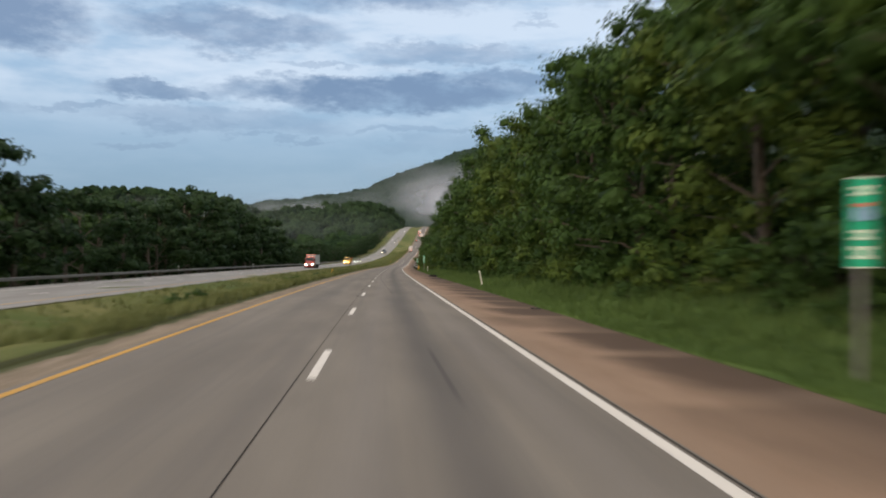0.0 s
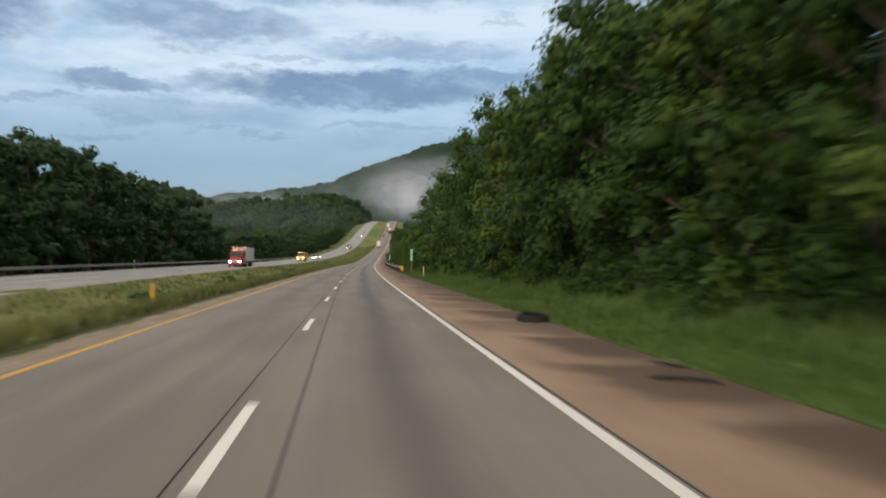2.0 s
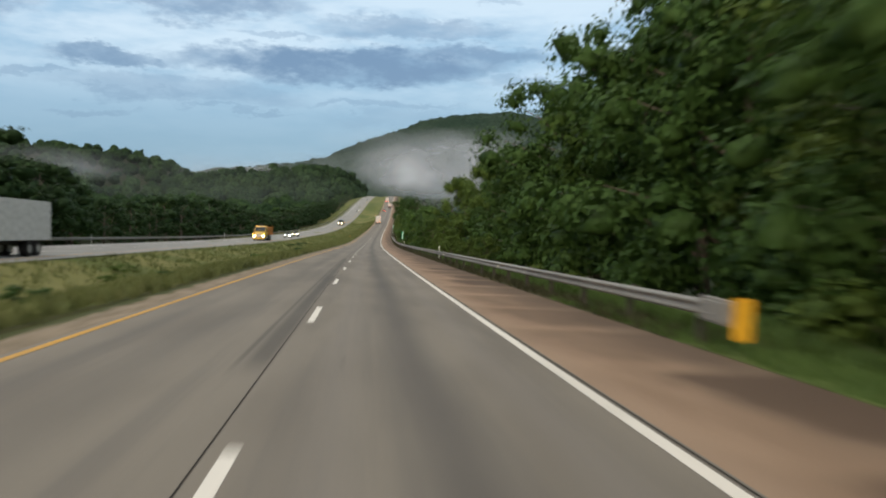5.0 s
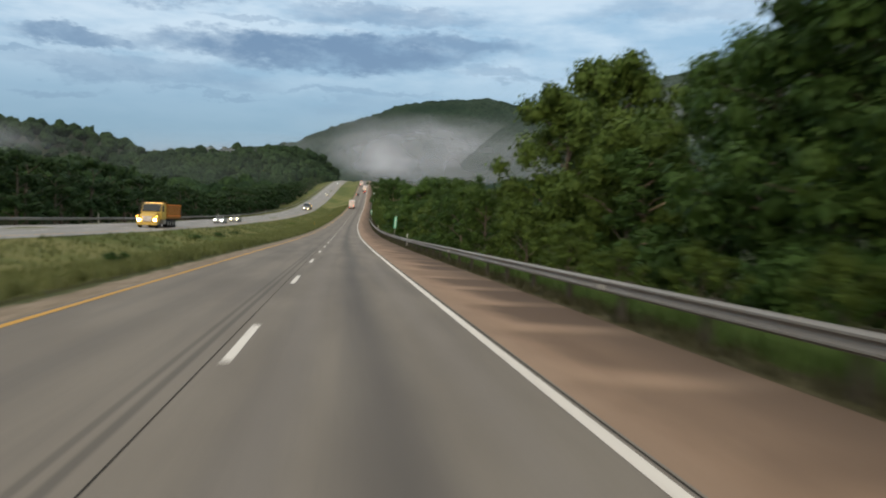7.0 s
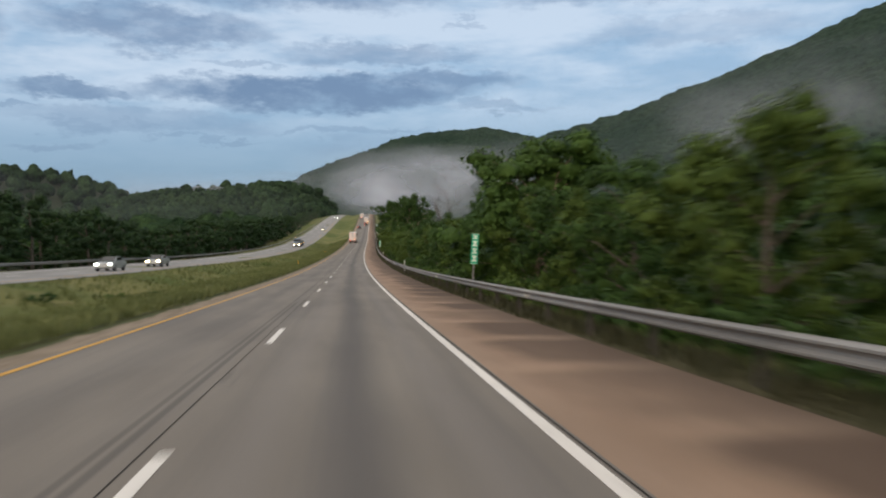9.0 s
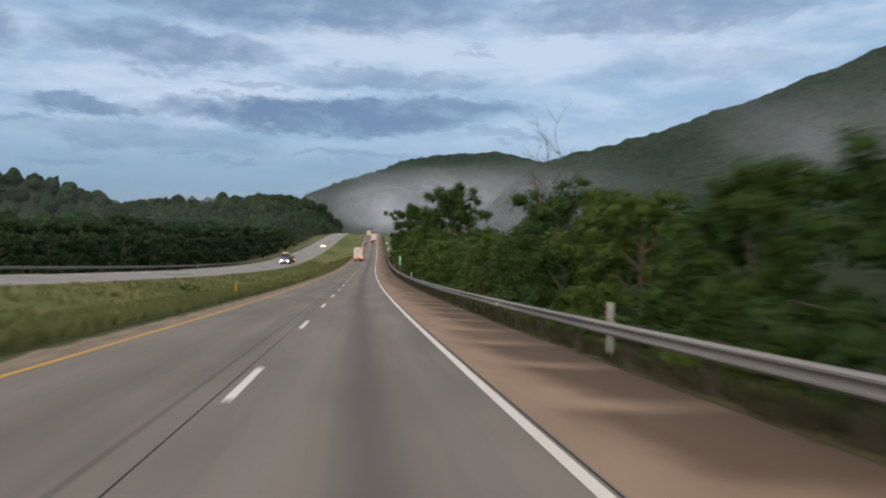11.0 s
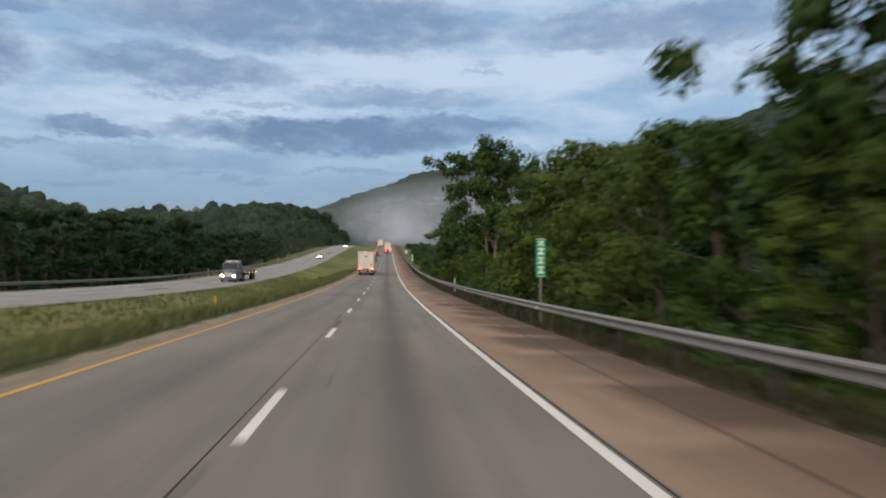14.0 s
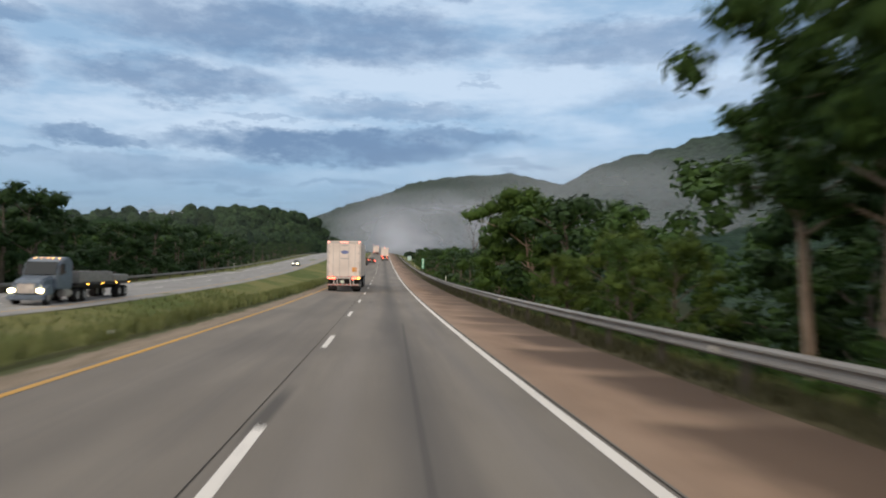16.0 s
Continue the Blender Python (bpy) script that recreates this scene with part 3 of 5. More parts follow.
def crowns(x, y, k=1.0):
    """Bumps of tree crowns on a far slope."""
    return k * (9 * noise.noise(Vector((x / 45, y / 45, 0))) + 10 * noise.noise(Vector((x / 17, y / 17, 5))) + 5 * noise.noise(Vector((x / 8, y / 8, 2))) + 22 * noise.noise(Vector((x / 260, y / 260, 9))))


def smooth(t):
    t = min(max(t, 0), 1)
    return t * t * (3 - 2 * t)


A_AZ = [-16, -12, -6, -1, 2.3, 6.7, 11, 13.7, 16.3, 20, 30, 40]
A_EL = [1.6, 2.0, 3.1, 4.0, 5.3, 6.9, 7.55, 7.75, 7.25, 6.0, 4.0, 3.0]


def height_a(a, r, x, y):
    top = math.tan(radians(float(np.interp(a, A_AZ, A_EL)))) * 2650 - 14
    up = smooth((r - 1350) / 1300)
    z = -10 + (top + 10) * up if r <= 2650 else top - (r - 2650) * 0.25
    return z + crowns(x, y) * min(1, up * 2)


def height_b(a, r, x, y):
    el = float(np.interp(a, [8, 10, 12, 14, 15.5, 16.7, 18, 19.7, 23.9, 29.9, 35.5, 41.1, 48, 60, 75], [0.0, 0.9, 2.6, 4.5, 5.6, 6.2, 6.6, 6.9, 7.95, 9.8, 11.95, 14.0, 15.6, 16.5, 16.5]))
    top = math.tan(radians(el)) * 1080 - 14
    up = smooth((r - 260) / 820)
    z = -22 + (top + 22) * up ** 1.15 if r <= 1080 else top - (r - 1080) * 0.3
    edge = smooth((a - 7) / 4)
    return (z + crowns(x, y, 0.42) * min(1, up * 3)) * edge - 25 * (1 - edge)


def height_r(a, r, x, y):
    el = float(np.interp(a, [-40, -24, -16, -12, -6, -3, -1, 0, 0.8, 1.8, 3.0, 6], [1.8, 2.0, 2.3, 2.6, 3.2, 3.4, 3.3, 2.95, 2.4, 1.4, 0.4, -0.5]))
    top = math.tan(radians(el)) * 880 - 14
    up = smooth((r - 480) / 400)
    z = -14 + (top + 14) * up if r <= 880 else top - (r - 880) * 0.15
    return z + crowns(x, y, 0.45) * min(1, up * 2)


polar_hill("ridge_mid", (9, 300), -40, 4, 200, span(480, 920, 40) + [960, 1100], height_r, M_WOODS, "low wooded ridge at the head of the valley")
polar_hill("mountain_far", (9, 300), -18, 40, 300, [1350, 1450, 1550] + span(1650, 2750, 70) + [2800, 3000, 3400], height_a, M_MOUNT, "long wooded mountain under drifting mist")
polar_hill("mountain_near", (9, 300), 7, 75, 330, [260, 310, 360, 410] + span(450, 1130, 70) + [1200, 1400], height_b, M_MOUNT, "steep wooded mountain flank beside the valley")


def mist_mat(name, thick, scale, seed):
    q = Mat(name)
    m = q.m
    q.t.nodes.remove(q.b)
    uv = q.coord("UV")
    u, v, _ = q.split(uv)
    p = q.coord("Object")
    n1 = q.noise(q.scaled(p, 1.0, 1.0, 1.3), scale * 0.8, 3, 0.5)
    wob = q.math("MULTIPLY", q.math("SUBTRACT", q.noise(p, scale * 0.7, 4), 0.5), 0.9)
    uu = q.math("ADD", u, wob)
    vv = q.math("ADD", v, q.math("MULTIPLY", wob, 0.8))
    edge = q.math("MULTIPLY", q.ramp(uu, 0.02, 0.5), q.ramp(uu, 0.98, 0.5))
    edge = q.math("MULTIPLY", edge, q.math("MULTIPLY", q.ramp(vv, 0.0, 0.35), q.ramp(vv, 1.0, 0.35)))
    frame_ = q.math("MULTIPLY", q.math("MULTIPLY", q.ramp(u, 0.0, 0.12), q.ramp(u, 1.0, 0.88)), q.math("MULTIPLY", q.ramp(v, 0.0, 0.12), q.ramp(v, 1.0, 0.88)))
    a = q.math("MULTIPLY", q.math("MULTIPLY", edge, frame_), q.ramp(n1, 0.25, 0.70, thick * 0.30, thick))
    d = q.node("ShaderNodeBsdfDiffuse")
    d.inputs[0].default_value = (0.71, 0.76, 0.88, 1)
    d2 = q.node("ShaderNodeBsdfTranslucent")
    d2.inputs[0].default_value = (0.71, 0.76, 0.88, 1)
    both = q.node("ShaderNodeMixShader")
    q.t.links.new(d.outputs[0], both.inputs[1])
    q.t.links.new(d2.outputs[0], both.inputs[2])
    t = q.node("ShaderNodeBsdfTransparent")
    ms = q.node("ShaderNodeMixShader")
    q.put(a, ms.inputs[0])
    q.t.links.new(t.outputs[0], ms.inputs[1])
    q.t.links.new(both.outputs[0], ms.inputs[2])
    q.t.links.new(ms.outputs[0], q.t.nodes["Material Output"].inputs[0])
    return m


def mist(az0, az1, el0, el1, dist, thick, scale, seed, label):
    """A bank of mist, or a stand-in for distance haze: a bulging, wavy, half-clear sheet before the slope."""
    eye = Vector((9, 300, -9))
    verts, faces, uvs = [], [], []
    na, ne = 36, 16
    for i in range(na + 1):
        for j in range(ne + 1):
            u, v = i / na, j / ne
            a, e = az0 + (az1 - az0) * u, el0 + (el1 - el0) * v
            r = dist * (1 - 0.10 * math.sin(math.pi * u) * math.sin(math.pi * v)) + dist * 0.25 * v + dist * 0.03 * noise.noise(Vector((u * 5, v * 4, seed)))
            x, y = r * math.sin(radians(a)), r * math.cos(radians(a))
            verts.append(eye + Vector((x, y, r * math.tan(radians(e)))))
            uvs.append((u, v))
    for i in range(na):
        for j in range(ne):
            k = i * (ne + 1) + j
            faces.append((k, k + ne + 1, k + ne + 2, k + 1))
    me = bpy.data.meshes.new("mist_bank")
    me.from_pydata(verts, [], faces)
    lay = me.uv_layers.new(name="UVMap")
    idx = np.empty(len(me.loops), dtype=np.int32)
    me.loops.foreach_get("vertex_index", idx)
    lay.data.foreach_set("uv", np.array(uvs, dtype=np.float32)[idx].ravel())
    me.materials.append(mist_mat("mist", thick, scale, seed))
    me.shade_smooth()
    ob = new("mist_bank", me)
    ob.visible_shadow = False
    return tagged(ob, label, "mist", kind="stuff")


mist(0.0, 14.5, 0.4, 6.9, 1500, 0.85, 0.0045, 1.0, "thick pale mist lying across the valley")
mist(-5, 19, 1.4, 7.2, 1750, 0.5, 0.005, 4.0, "thin grey mist drifting over the mountain")
mist(-15, 3, 2.3, 4.8, 840, 0.42, 0.008, 6.0, "faint mist along the top of the low ridge")
mist(1, 27, -0.5, 7.4, 520, 0.46, 0.008, 14.0, "mist caught between the two mountains")
# wide faint sheet added to imitate distance haze on the flank
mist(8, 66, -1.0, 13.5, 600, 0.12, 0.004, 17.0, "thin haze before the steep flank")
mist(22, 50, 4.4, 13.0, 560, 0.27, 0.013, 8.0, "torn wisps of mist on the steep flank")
# the same kind of added haze sheet for the ridge on the left
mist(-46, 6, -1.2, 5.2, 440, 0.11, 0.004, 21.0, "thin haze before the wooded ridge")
mist(-34, -17, 2.2, 5.6, 420, 0.28, 0.011, 11.0, "faint wisps over the wooded hill")

# ---- trees and shrubs ----
def mesh_ob(name, verts, faces, material, parent=None, smooth_=False):
    me = bpy.data.meshes.new(name)
    me.from_pydata([tuple(v) for v in verts], [], faces)
    me.materials.append(material)
    if smooth_:
        me.shade_smooth()
    ob = new(name, me)
    if parent:
        ob.parent = parent
    return ob


def tube(verts, faces, path, radii, sides=7):
    """Adds a tapered tube along a path."""
    base = len(verts)
    for k, (p, r) in enumerate(zip(path, radii)):
        d = (path[min(k + 1, len(path) - 1)] - path[max(k - 1, 0)]).normalized()
        a = d.orthogonal().normalized()
        b = d.cross(a)
        for i in range(sides):
            w = 2 * math.pi * i / sides
            verts.append(p + (a * math.cos(w) + b * math.sin(w)) * r)
    for k in range(len(path) - 1):
        for i in range(sides):
            j = (i + 1) % sides
            faces.append((base + k * sides + i, base + k * sides + j, base + (k + 1) * sides + j, base + (k + 1) * sides + i))
    faces.append(tuple(base + (len(path) - 1) * sides + i for i in range(sides)))


def lump(fine):
    """The corners and triangles of a coarse ball."""
    bm = bmesh.new()
    bmesh.ops.create_icosphere(bm, subdivisions=fine, radius=1)
    co = np.array([v.co[:] for v in bm.verts])
    tri = np.array([[v.index for v in f.verts] for f in bm.faces])
    bm.free()
    return co, tri


BALL, BALL_TRI = lump(2)
HEART, HEART_TRI = lump(1)


def leaf_cloud(rng, clumps, per, size, flat=0.55, core=0.42):
    """Boughs: each clump (centre, radius) is an uneven solid heart, added to fill it and block light, under a shell of
    many small leaves.
    """
    n = len(clumps) * per
    c = np.repeat(np.array([q[0] for q in clumps]), per, axis=0)
    r = np.repeat(np.array([q[1] for q in clumps]), per)
    d = rng.normal(size=(n, 3)) + np.array([0, 0, 0.4])
    d /= np.linalg.norm(d, axis=1)[:, None]
    rad = r * rng.uniform(0.2, 1.0, n) ** 0.5 * rng.uniform(0.8, 1.15, n)
    p = c + d * rad[:, None] * np.array([1, 1, flat + 0.15])
    up = np.array([0, 0, 0.45]) + d * 1.0 + rng.normal(size=(n, 3)) * 0.30
    up /= np.linalg.norm(up, axis=1)[:, None]
    out = rng.normal(size=(n, 3)) + d * 0.8 - np.array([0, 0, 0.5])
    side = np.cross(out, up)
    side /= np.linalg.norm(side, axis=1)[:, None] + 1e-9
    out = np.cross(up, side)
    L = size * rng.uniform(0.6, 1.4, n)[:, None]
    W = L * rng.uniform(0.36, 0.55, n)[:, None]
    v = np.stack([p - out * L * 0.4 + side * W, p + out * L * 0.7 - up * L * 0.15, p - out * L * 0.4 - side * W], 1).reshape(-1, 3)
    f = np.arange(n * 3).reshape(n, 3)
    if core:
        V, T, base = [v], [f], len(v)
        for cc, rr in clumps:
            k = 1 + rng.normal(size=(len(HEART), 1)) * 0.32
            V.append(np.array(cc) + HEART * k * rr * core * np.array([1, 1, flat + 0.1]))
            T.append(HEART_TRI + base)
            base += len(HEART)
        v, f = np.concatenate(V), np.concatenate(T)
    return v, f


def leaf_mesh(name, v, f, material, parent):
    me = bpy.data.meshes.new(name)
    me.vertices.add(len(v))
    me.vertices.foreach_set("co", v.astype(np.float32).ravel())
    me.loops.add(f.size)
    me.loops.foreach_set("vertex_index", f.astype(np.int32).ravel())
    me.polygons.add(len(f))
    me.polygons.foreach_set("loop_start", np.arange(0, f.size, f.shape[1], dtype=np.int32))
    me.update(calc_edges=True)
    me.materials.append(material)
    ob = new(name, me)
    ob.parent = parent
    return ob


CROWN = {}


def make_tree(name, seed, h, r, bole, clumps, per, leaf, material, bark, stems=1, droop=0.0, dome=1.0, low=1.0, core=0.42, big=1.0):
    """A broadleaved tree: tapered trunk and limbs, and a crown of leaf clumps carried by the limbs."""
    rng = np.random.default_rng(seed)
    root = new(name)
    tv, tf = [], []
    cl = []
    tips = []
    for st in range(stems):
        lean = Vector((rng.uniform(-1, 1), rng.uniform(-1, 1), 0)) * (0.06 if stems == 1 else 0.16) * h
        top = Vector((0, 0, h * 0.86)) + lean
        base = Vector((0.35 * st, 0.2 * (st % 2), -0.6))
        path = [base.lerp(top, t) + Vector((rng.normal(), rng.normal(), 0)) * 0.02 * h * t for t in (0, 0.15, 0.35, 0.55, 0.78, 1)]
        r0 = 0.022 * h / math.sqrt(stems)
        tube(tv, tf, path, [r0 * 1.35, r0, r0 * 0.82, r0 * 0.6, r0 * 0.34, r0 * 0.1], 8)
        tips.append((path, r0))
    n_limb = max(8, clumps // 5)
    for i in range(n_limb):
        path, r0 = tips[i % stems]
        t = bole + (0.95 - bole) * (i + rng.uniform(0, 1)) / n_limb
        k = min(int(t * 5), 4)
        start = path[k].lerp(path[k + 1], t * 5 - k)
        w = i * 2.4 + rng.uniform(-0.5, 0.5)
        q = (t - bole) / (1 - bole)
        reach = r * dome * (0.55 + 0.6 * math.sin(math.pi * min(1, q * 0.72 + 0.22))) * (1.05 - 0.45 * q * q) * rng.uniform(0.75, 1.1) * min(1.0, low + (1 - low) * q / 0.4)
        if stems > 2:
            reach = min(reach, r * 0.98)
        end = start + Vector((math.cos(w) * reach, math.sin(w) * reach, reach * (0.28 + 0.4 * q - droop)))
        mid = start.lerp(end, 0.5) + Vector((0, 0, 0.10 * reach))
        tube(tv, tf, [start, mid, end], [r0 * 0.34, r0 * 0.2, r0 * 0.05], 5)
        m = max(2, clumps // n_limb)
        for j in range(m):
            u = 0.45 + 0.6 * (j + rng.uniform(0, 1)) / m
            c = start.lerp(end, min(u, 1.05)) + Vector((rng.normal(), rng.normal(), rng.normal() * 0.7)) * 0.13 * r
            cl.append((tuple(c), r * big * rng.uniform(0.18, 0.32)))
    for j in range(max(3, clumps // 10)):
        path, r0 = tips[j % stems]
        cl.append((tuple(path[-1] + Vector((rng.normal(), rng.normal(), rng.uniform(-0.6, 0.5))) * 0.2 * r), r * big * rng.uniform(0.18, 0.28)))
    mesh_ob("trunk", tv, tf, bark, root, True)
    v, f = leaf_cloud(rng, cl, per, leaf, core=core)
    leaf_mesh("crown", v, f, material, root)
    CROWN[root.name] = (v, f)
    return root


def make_shrub(name, seed, h, r, clumps, per, leaf, material):
    rng = np.random.default_rng(seed)
    root = new(name)
    tv, tf, cl = [], [], []
    for i in range(clumps):
        w, q = rng.uniform(0, 6.283), rng.uniform(0, 1) ** 0.5
        z = h * (0.15 + 0.75 * rng.uniform(0, 1) * (1 - 0.55 * q * q))
        c = Vector((math.cos(w) * q * r, math.sin(w) * q * r, z))
        cl.append((tuple(c), h * rng.uniform(0.2, 0.34)))
        if i % 2 == 0:
            tube(tv, tf, [Vector((c.x * 0.2, c.y * 0.2, -0.3)), Vector((c.x * 0.7, c.y * 0.7, z * 0.6)), c], [0.03, 0.02, 0.008], 4)
    mesh_ob("stem", tv, tf, M_BARK, root, True)
    v, f = leaf_cloud(rng, cl, per, leaf)
    leaf_mesh("foliage", v, f, material, root)
    return root


def make_bare(name, seed, h):
    """A dead tree: trunk, limbs and twigs without leaves."""
    rng = np.random.default_rng(seed)
    root = new(name)
    tv, tf = [], []

    def grow(p, d, length, rad, level):
        end = p + d * length
        tube(tv, tf, [p, p.lerp(end, 0.5) + Vector(rng.normal(size=3)) * 0.03 * length, end], [rad, rad * 0.75, rad * 0.45], 5 if level < 2 else 3)
        if level < 5:
            for _ in range(3):
                nd = (d + Vector((rng.normal(), rng.normal(), rng.normal() * 0.4 + 0.1)) * 0.5).normalized()
                grow(p.lerp(end, rng.uniform(0.5, 1.0)), nd, length * rng.uniform(0.45, 0.7), rad * 0.55, level + 1)
    grow(Vector((0, 0, -0.5)), Vector((0.03, 0.02, 1)).normalized(), h * 0.5, 0.011 * h, 0)
    mesh_ob("trunk", tv, tf, M_DEADBARK, root, True)
    return root


def stand(proto, s, off, scale, rz, sink=0.15, wide=1.0):
    x, y, z, h = line_at(s)
    p = Vector((x + off * math.cos(h), y - off * math.sin(h), ground_z(s, off) - sink))
    return copy_thing(proto, Matrix.LocRotScale(p, Euler((0, 0, rz)), (scale * wide, scale * wide, scale)))


BULK = []


def bulk(proto_list, i, s, off, scale, rz, wide=1.0):
    """Notes a tree of the deeper rows, which are joined into one mass of leaves."""
    x, y, z, h = line_at(s)
    p = Vector((x + off * math.cos(h), y - off * math.sin(h), ground_z(s, off) - 0.15))
    BULK.append((CROWN[proto_list[i].name], Matrix.LocRotScale(p, Euler((0, 0, rz)), (scale * wide, scale * wide, scale))))


NEAR, MID, FAR, SHRUB = [], [], [], []
for i in range(5):
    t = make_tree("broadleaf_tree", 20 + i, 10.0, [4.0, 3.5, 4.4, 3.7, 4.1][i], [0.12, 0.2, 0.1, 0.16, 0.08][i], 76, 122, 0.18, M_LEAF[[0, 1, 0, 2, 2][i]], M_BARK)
    NEAR.append(tagged(t, ["dark green broadleaved tree in full leaf", "green broadleaved tree with an uneven crown", "dense dark green woodland tree", "mid-green roadside tree in leaf",
                           "light green young tree with loose foliage"][i], "tree", "trees along the road"))
for i in range(4):
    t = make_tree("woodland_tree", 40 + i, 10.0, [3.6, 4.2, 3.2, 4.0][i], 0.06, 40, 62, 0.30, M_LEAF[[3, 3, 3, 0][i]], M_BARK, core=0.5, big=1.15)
    MID.append(tagged(t, ["dark green woodland tree behind the far road", "broad green woodland tree in leaf", "narrow dark woodland tree", "full round woodland tree"][i], "tree", "woodland beyond the opposite road"))
for i in range(3):
    t = make_tree("distant_tree", 50 + i, 10.0, [3.6, 4.2, 3.4][i], 0.06, 16, 56, 0.38, M_LEAF[[0, 3, 0][i]], M_BARK, core=0.40, big=1.2)
    FAR.append(tagged(t, ["dark green tree far down the road", "broad dark green tree by the far road", "narrow dark tree far down the road"][i], "tree", "trees far down the road"))
for i in range(3):
    t = make_shrub("roadside_shrub", 60 + i, 2.4, [1.8, 2.2, 1.6][i], 14, 80, 0.17, M_LEAF[[0, 2, 0][i]])
    SHRUB.append(tagged(t, ["leafy green shrub below the trees", "light green vine-covered shrub", "dense bramble shrub beside the guardrail"][i], "shrub", "shrubs along the road"))

rng = random.Random(5)


def put(proto_list, i, *a, **k):
    """Stands one kind of a list at its place."""
    return stand(proto_list[i], *a, **k)


# tall wood on the bank at the start, three rows deep
s = 6.0
while s < 251:
    for off, hgt, every in ((15.2, 15.0, 1), (20.5, 17.0, 1), (28.0, 18.5, 2)):
        if every == 2 and int(s / 5.2) % 2:
            continue
        o = off + rng.uniform(-1.2, 1.2) + (0.5 if s < 75 else 0.7 if s < 180 else 0.7 + min(4.2, (s - 172) * 0.2) * (s > 172))
        sc = (hgt - (0.5 if s < 75 else 0) + (min(5.5, (s - 175) * 0.2) if s > 175 else 0)) / 10 * rng.uniform(0.88, 1.08)
        if off < 16 and s > 241:
            continue
        if off < 16:
            put(NEAR, rng.choice([0, 0, 1, 2, 2, 3]), s + rng.uniform(-1.5, 1.5), o, sc, rng.uniform(0, 6.28), wide=0.86)
        else:
            bulk(FAR, rng.randrange(3), s + rng.uniform(-1.5, 1.5), o, sc, rng.uniform(0, 6.28), wide=0.85)
    s += 5.6
# smaller trees behind the rail; height over the road by chainage
TOPS = ([238, 249, 266, 281, 286, 293, 300, 305, 314, 322, 328, 345, 371, 390, 396, 403, 410, 423, 435, 447, 454, 461, 470, 488, 491, 503, 508, 513, 520, 556, 563, 571, 583, 600, 620, 650, 800],
        [3.2, 2.5, 2.6, 5.4, 6.0, 7.0, 6.8, 6.8, 5.9, 5.8, 5.4, 6.0, 7.0, 5.6, 5.6, 6.7, 5.7, 6.0, 5.0, 4.9, 5.8, 6.6, 7.4, 6.5, 7.2, 7.6, 7.4, 5.2, 4.2, 4.4, 4.0, 4.5, 8.0, 8.0, 5.9, 4.9, 4.6])
s = 238.0
while s < 800:
    top = float(np.interp(s, *TOPS))
    far = s > 575
    for off, lo, hi in ((12.3, 0.76, 1.0), (16.5, 0.62, 0.86), (23.0, 0.5, 0.72))[:2 if int(s / 5.2) % 2 else 3]:
        o = off + rng.uniform(-1.0, 1.0) + (2.0 if 556 < s < 592 else 0)
        gz = cross(s, o)
        hgt = (1.7 + (top - 1.7) * (o - 1.4) / 9.6) * rng.uniform(lo, hi) - gz
        if off > 15:
            bulk(FAR, rng.randrange(3), s + rng.uniform(-1, 1), o + 1, hgt / 10, rng.uniform(0, 6.28), wide=1.1)
        elif far:
            put(FAR, rng.randrange(3), s + rng.uniform(-1, 1), o + 1, hgt / 10, rng.uniform(0, 6.28), wide=1.1)
        elif not 542 < s < 556:
            put(NEAR, rng.choice([4, 4] if s < 280 else [0, 1, 2, 3, 4, 4] if s < 440 else [1, 3, 4, 4, 4]), s + rng.uniform(-1, 1), o, hgt / 10, rng.uniform(0, 6.28), wide=0.84)
    s += 5.2 if not far else 7.5
# single trees that stand out
hero = tagged(make_tree("walnut_tree", 81, 10.0, 3.9, 0.44, 140, 120, 0.18, M_LEAF[0], M_PALEBARK, 3, 0.06, 1.0, 0.9, 0.4, 0.82), "tall open-crowned tree with three pale trunks", "tree")
stand(hero, 542.0, 12.5, 1.70, 1.3, wide=0.82)
stand(hero, 481.0, 15.2, 1.72, 2.1, wide=0.74)
slender = tagged(make_tree("slender_tree", 91, 10.0, 2.4, 0.6, 46, 110, 0.17, M_LEAF[0], M_PALEBARK), "slender tree with a long pale trunk", "tree")
stand(slender, 551.6, 14.6, 1.12, 0.4, wide=0.9)
stand(slender, 549.3, 15.2, 1.2, 2.9, wide=0.9)
stand(slender, 491.2, 13.2, 0.98, 1.9)
stand(slender, 489.0, 14.8, 1.02, 5.1)
stand(slender, 272.5, 18.4, 1.05, 0.9)
round_tree = tagged(make_tree("round_crowned_tree", 83, 10.0, 4.4, 0.22, 110, 130, 0.20, M_LEAF[1], M_PALEBARK, 2, 0.0, core=0.6), "round-crowned green tree with two pale trunks", "tree")
stand(round_tree, 345, 13.4, 1.12, 1.0)
light_tree = tagged(make_tree("light_green_tree", 87, 10.0, 3.6, 0.15, 100, 140, 0.18, M_LEAF[2], M_BARK), "tall light green feathery tree", "tree")
stand(light_tree, 289, 21.8, 2.02, 3.0, wide=0.78)
stand(light_tree, 281.5, 21.8, 1.5, 0.8, wide=0.7)
stand(light_tree, 282, 16.5, 1.5, 2.2, wide=0.75)
stand(light_tree, 275, 18.0, 1.2, 4.1, wide=0.8)
for s_, o_, k_ in ((253, 22.0, 1.75), (260, 21.0, 1.72), (266, 21.8, 1.62), (273.5, 23.5, 1.75)):
    stand(NEAR[int(s_) % 4], s_, o_, k_, s_ * 0.7, wide=0.72)
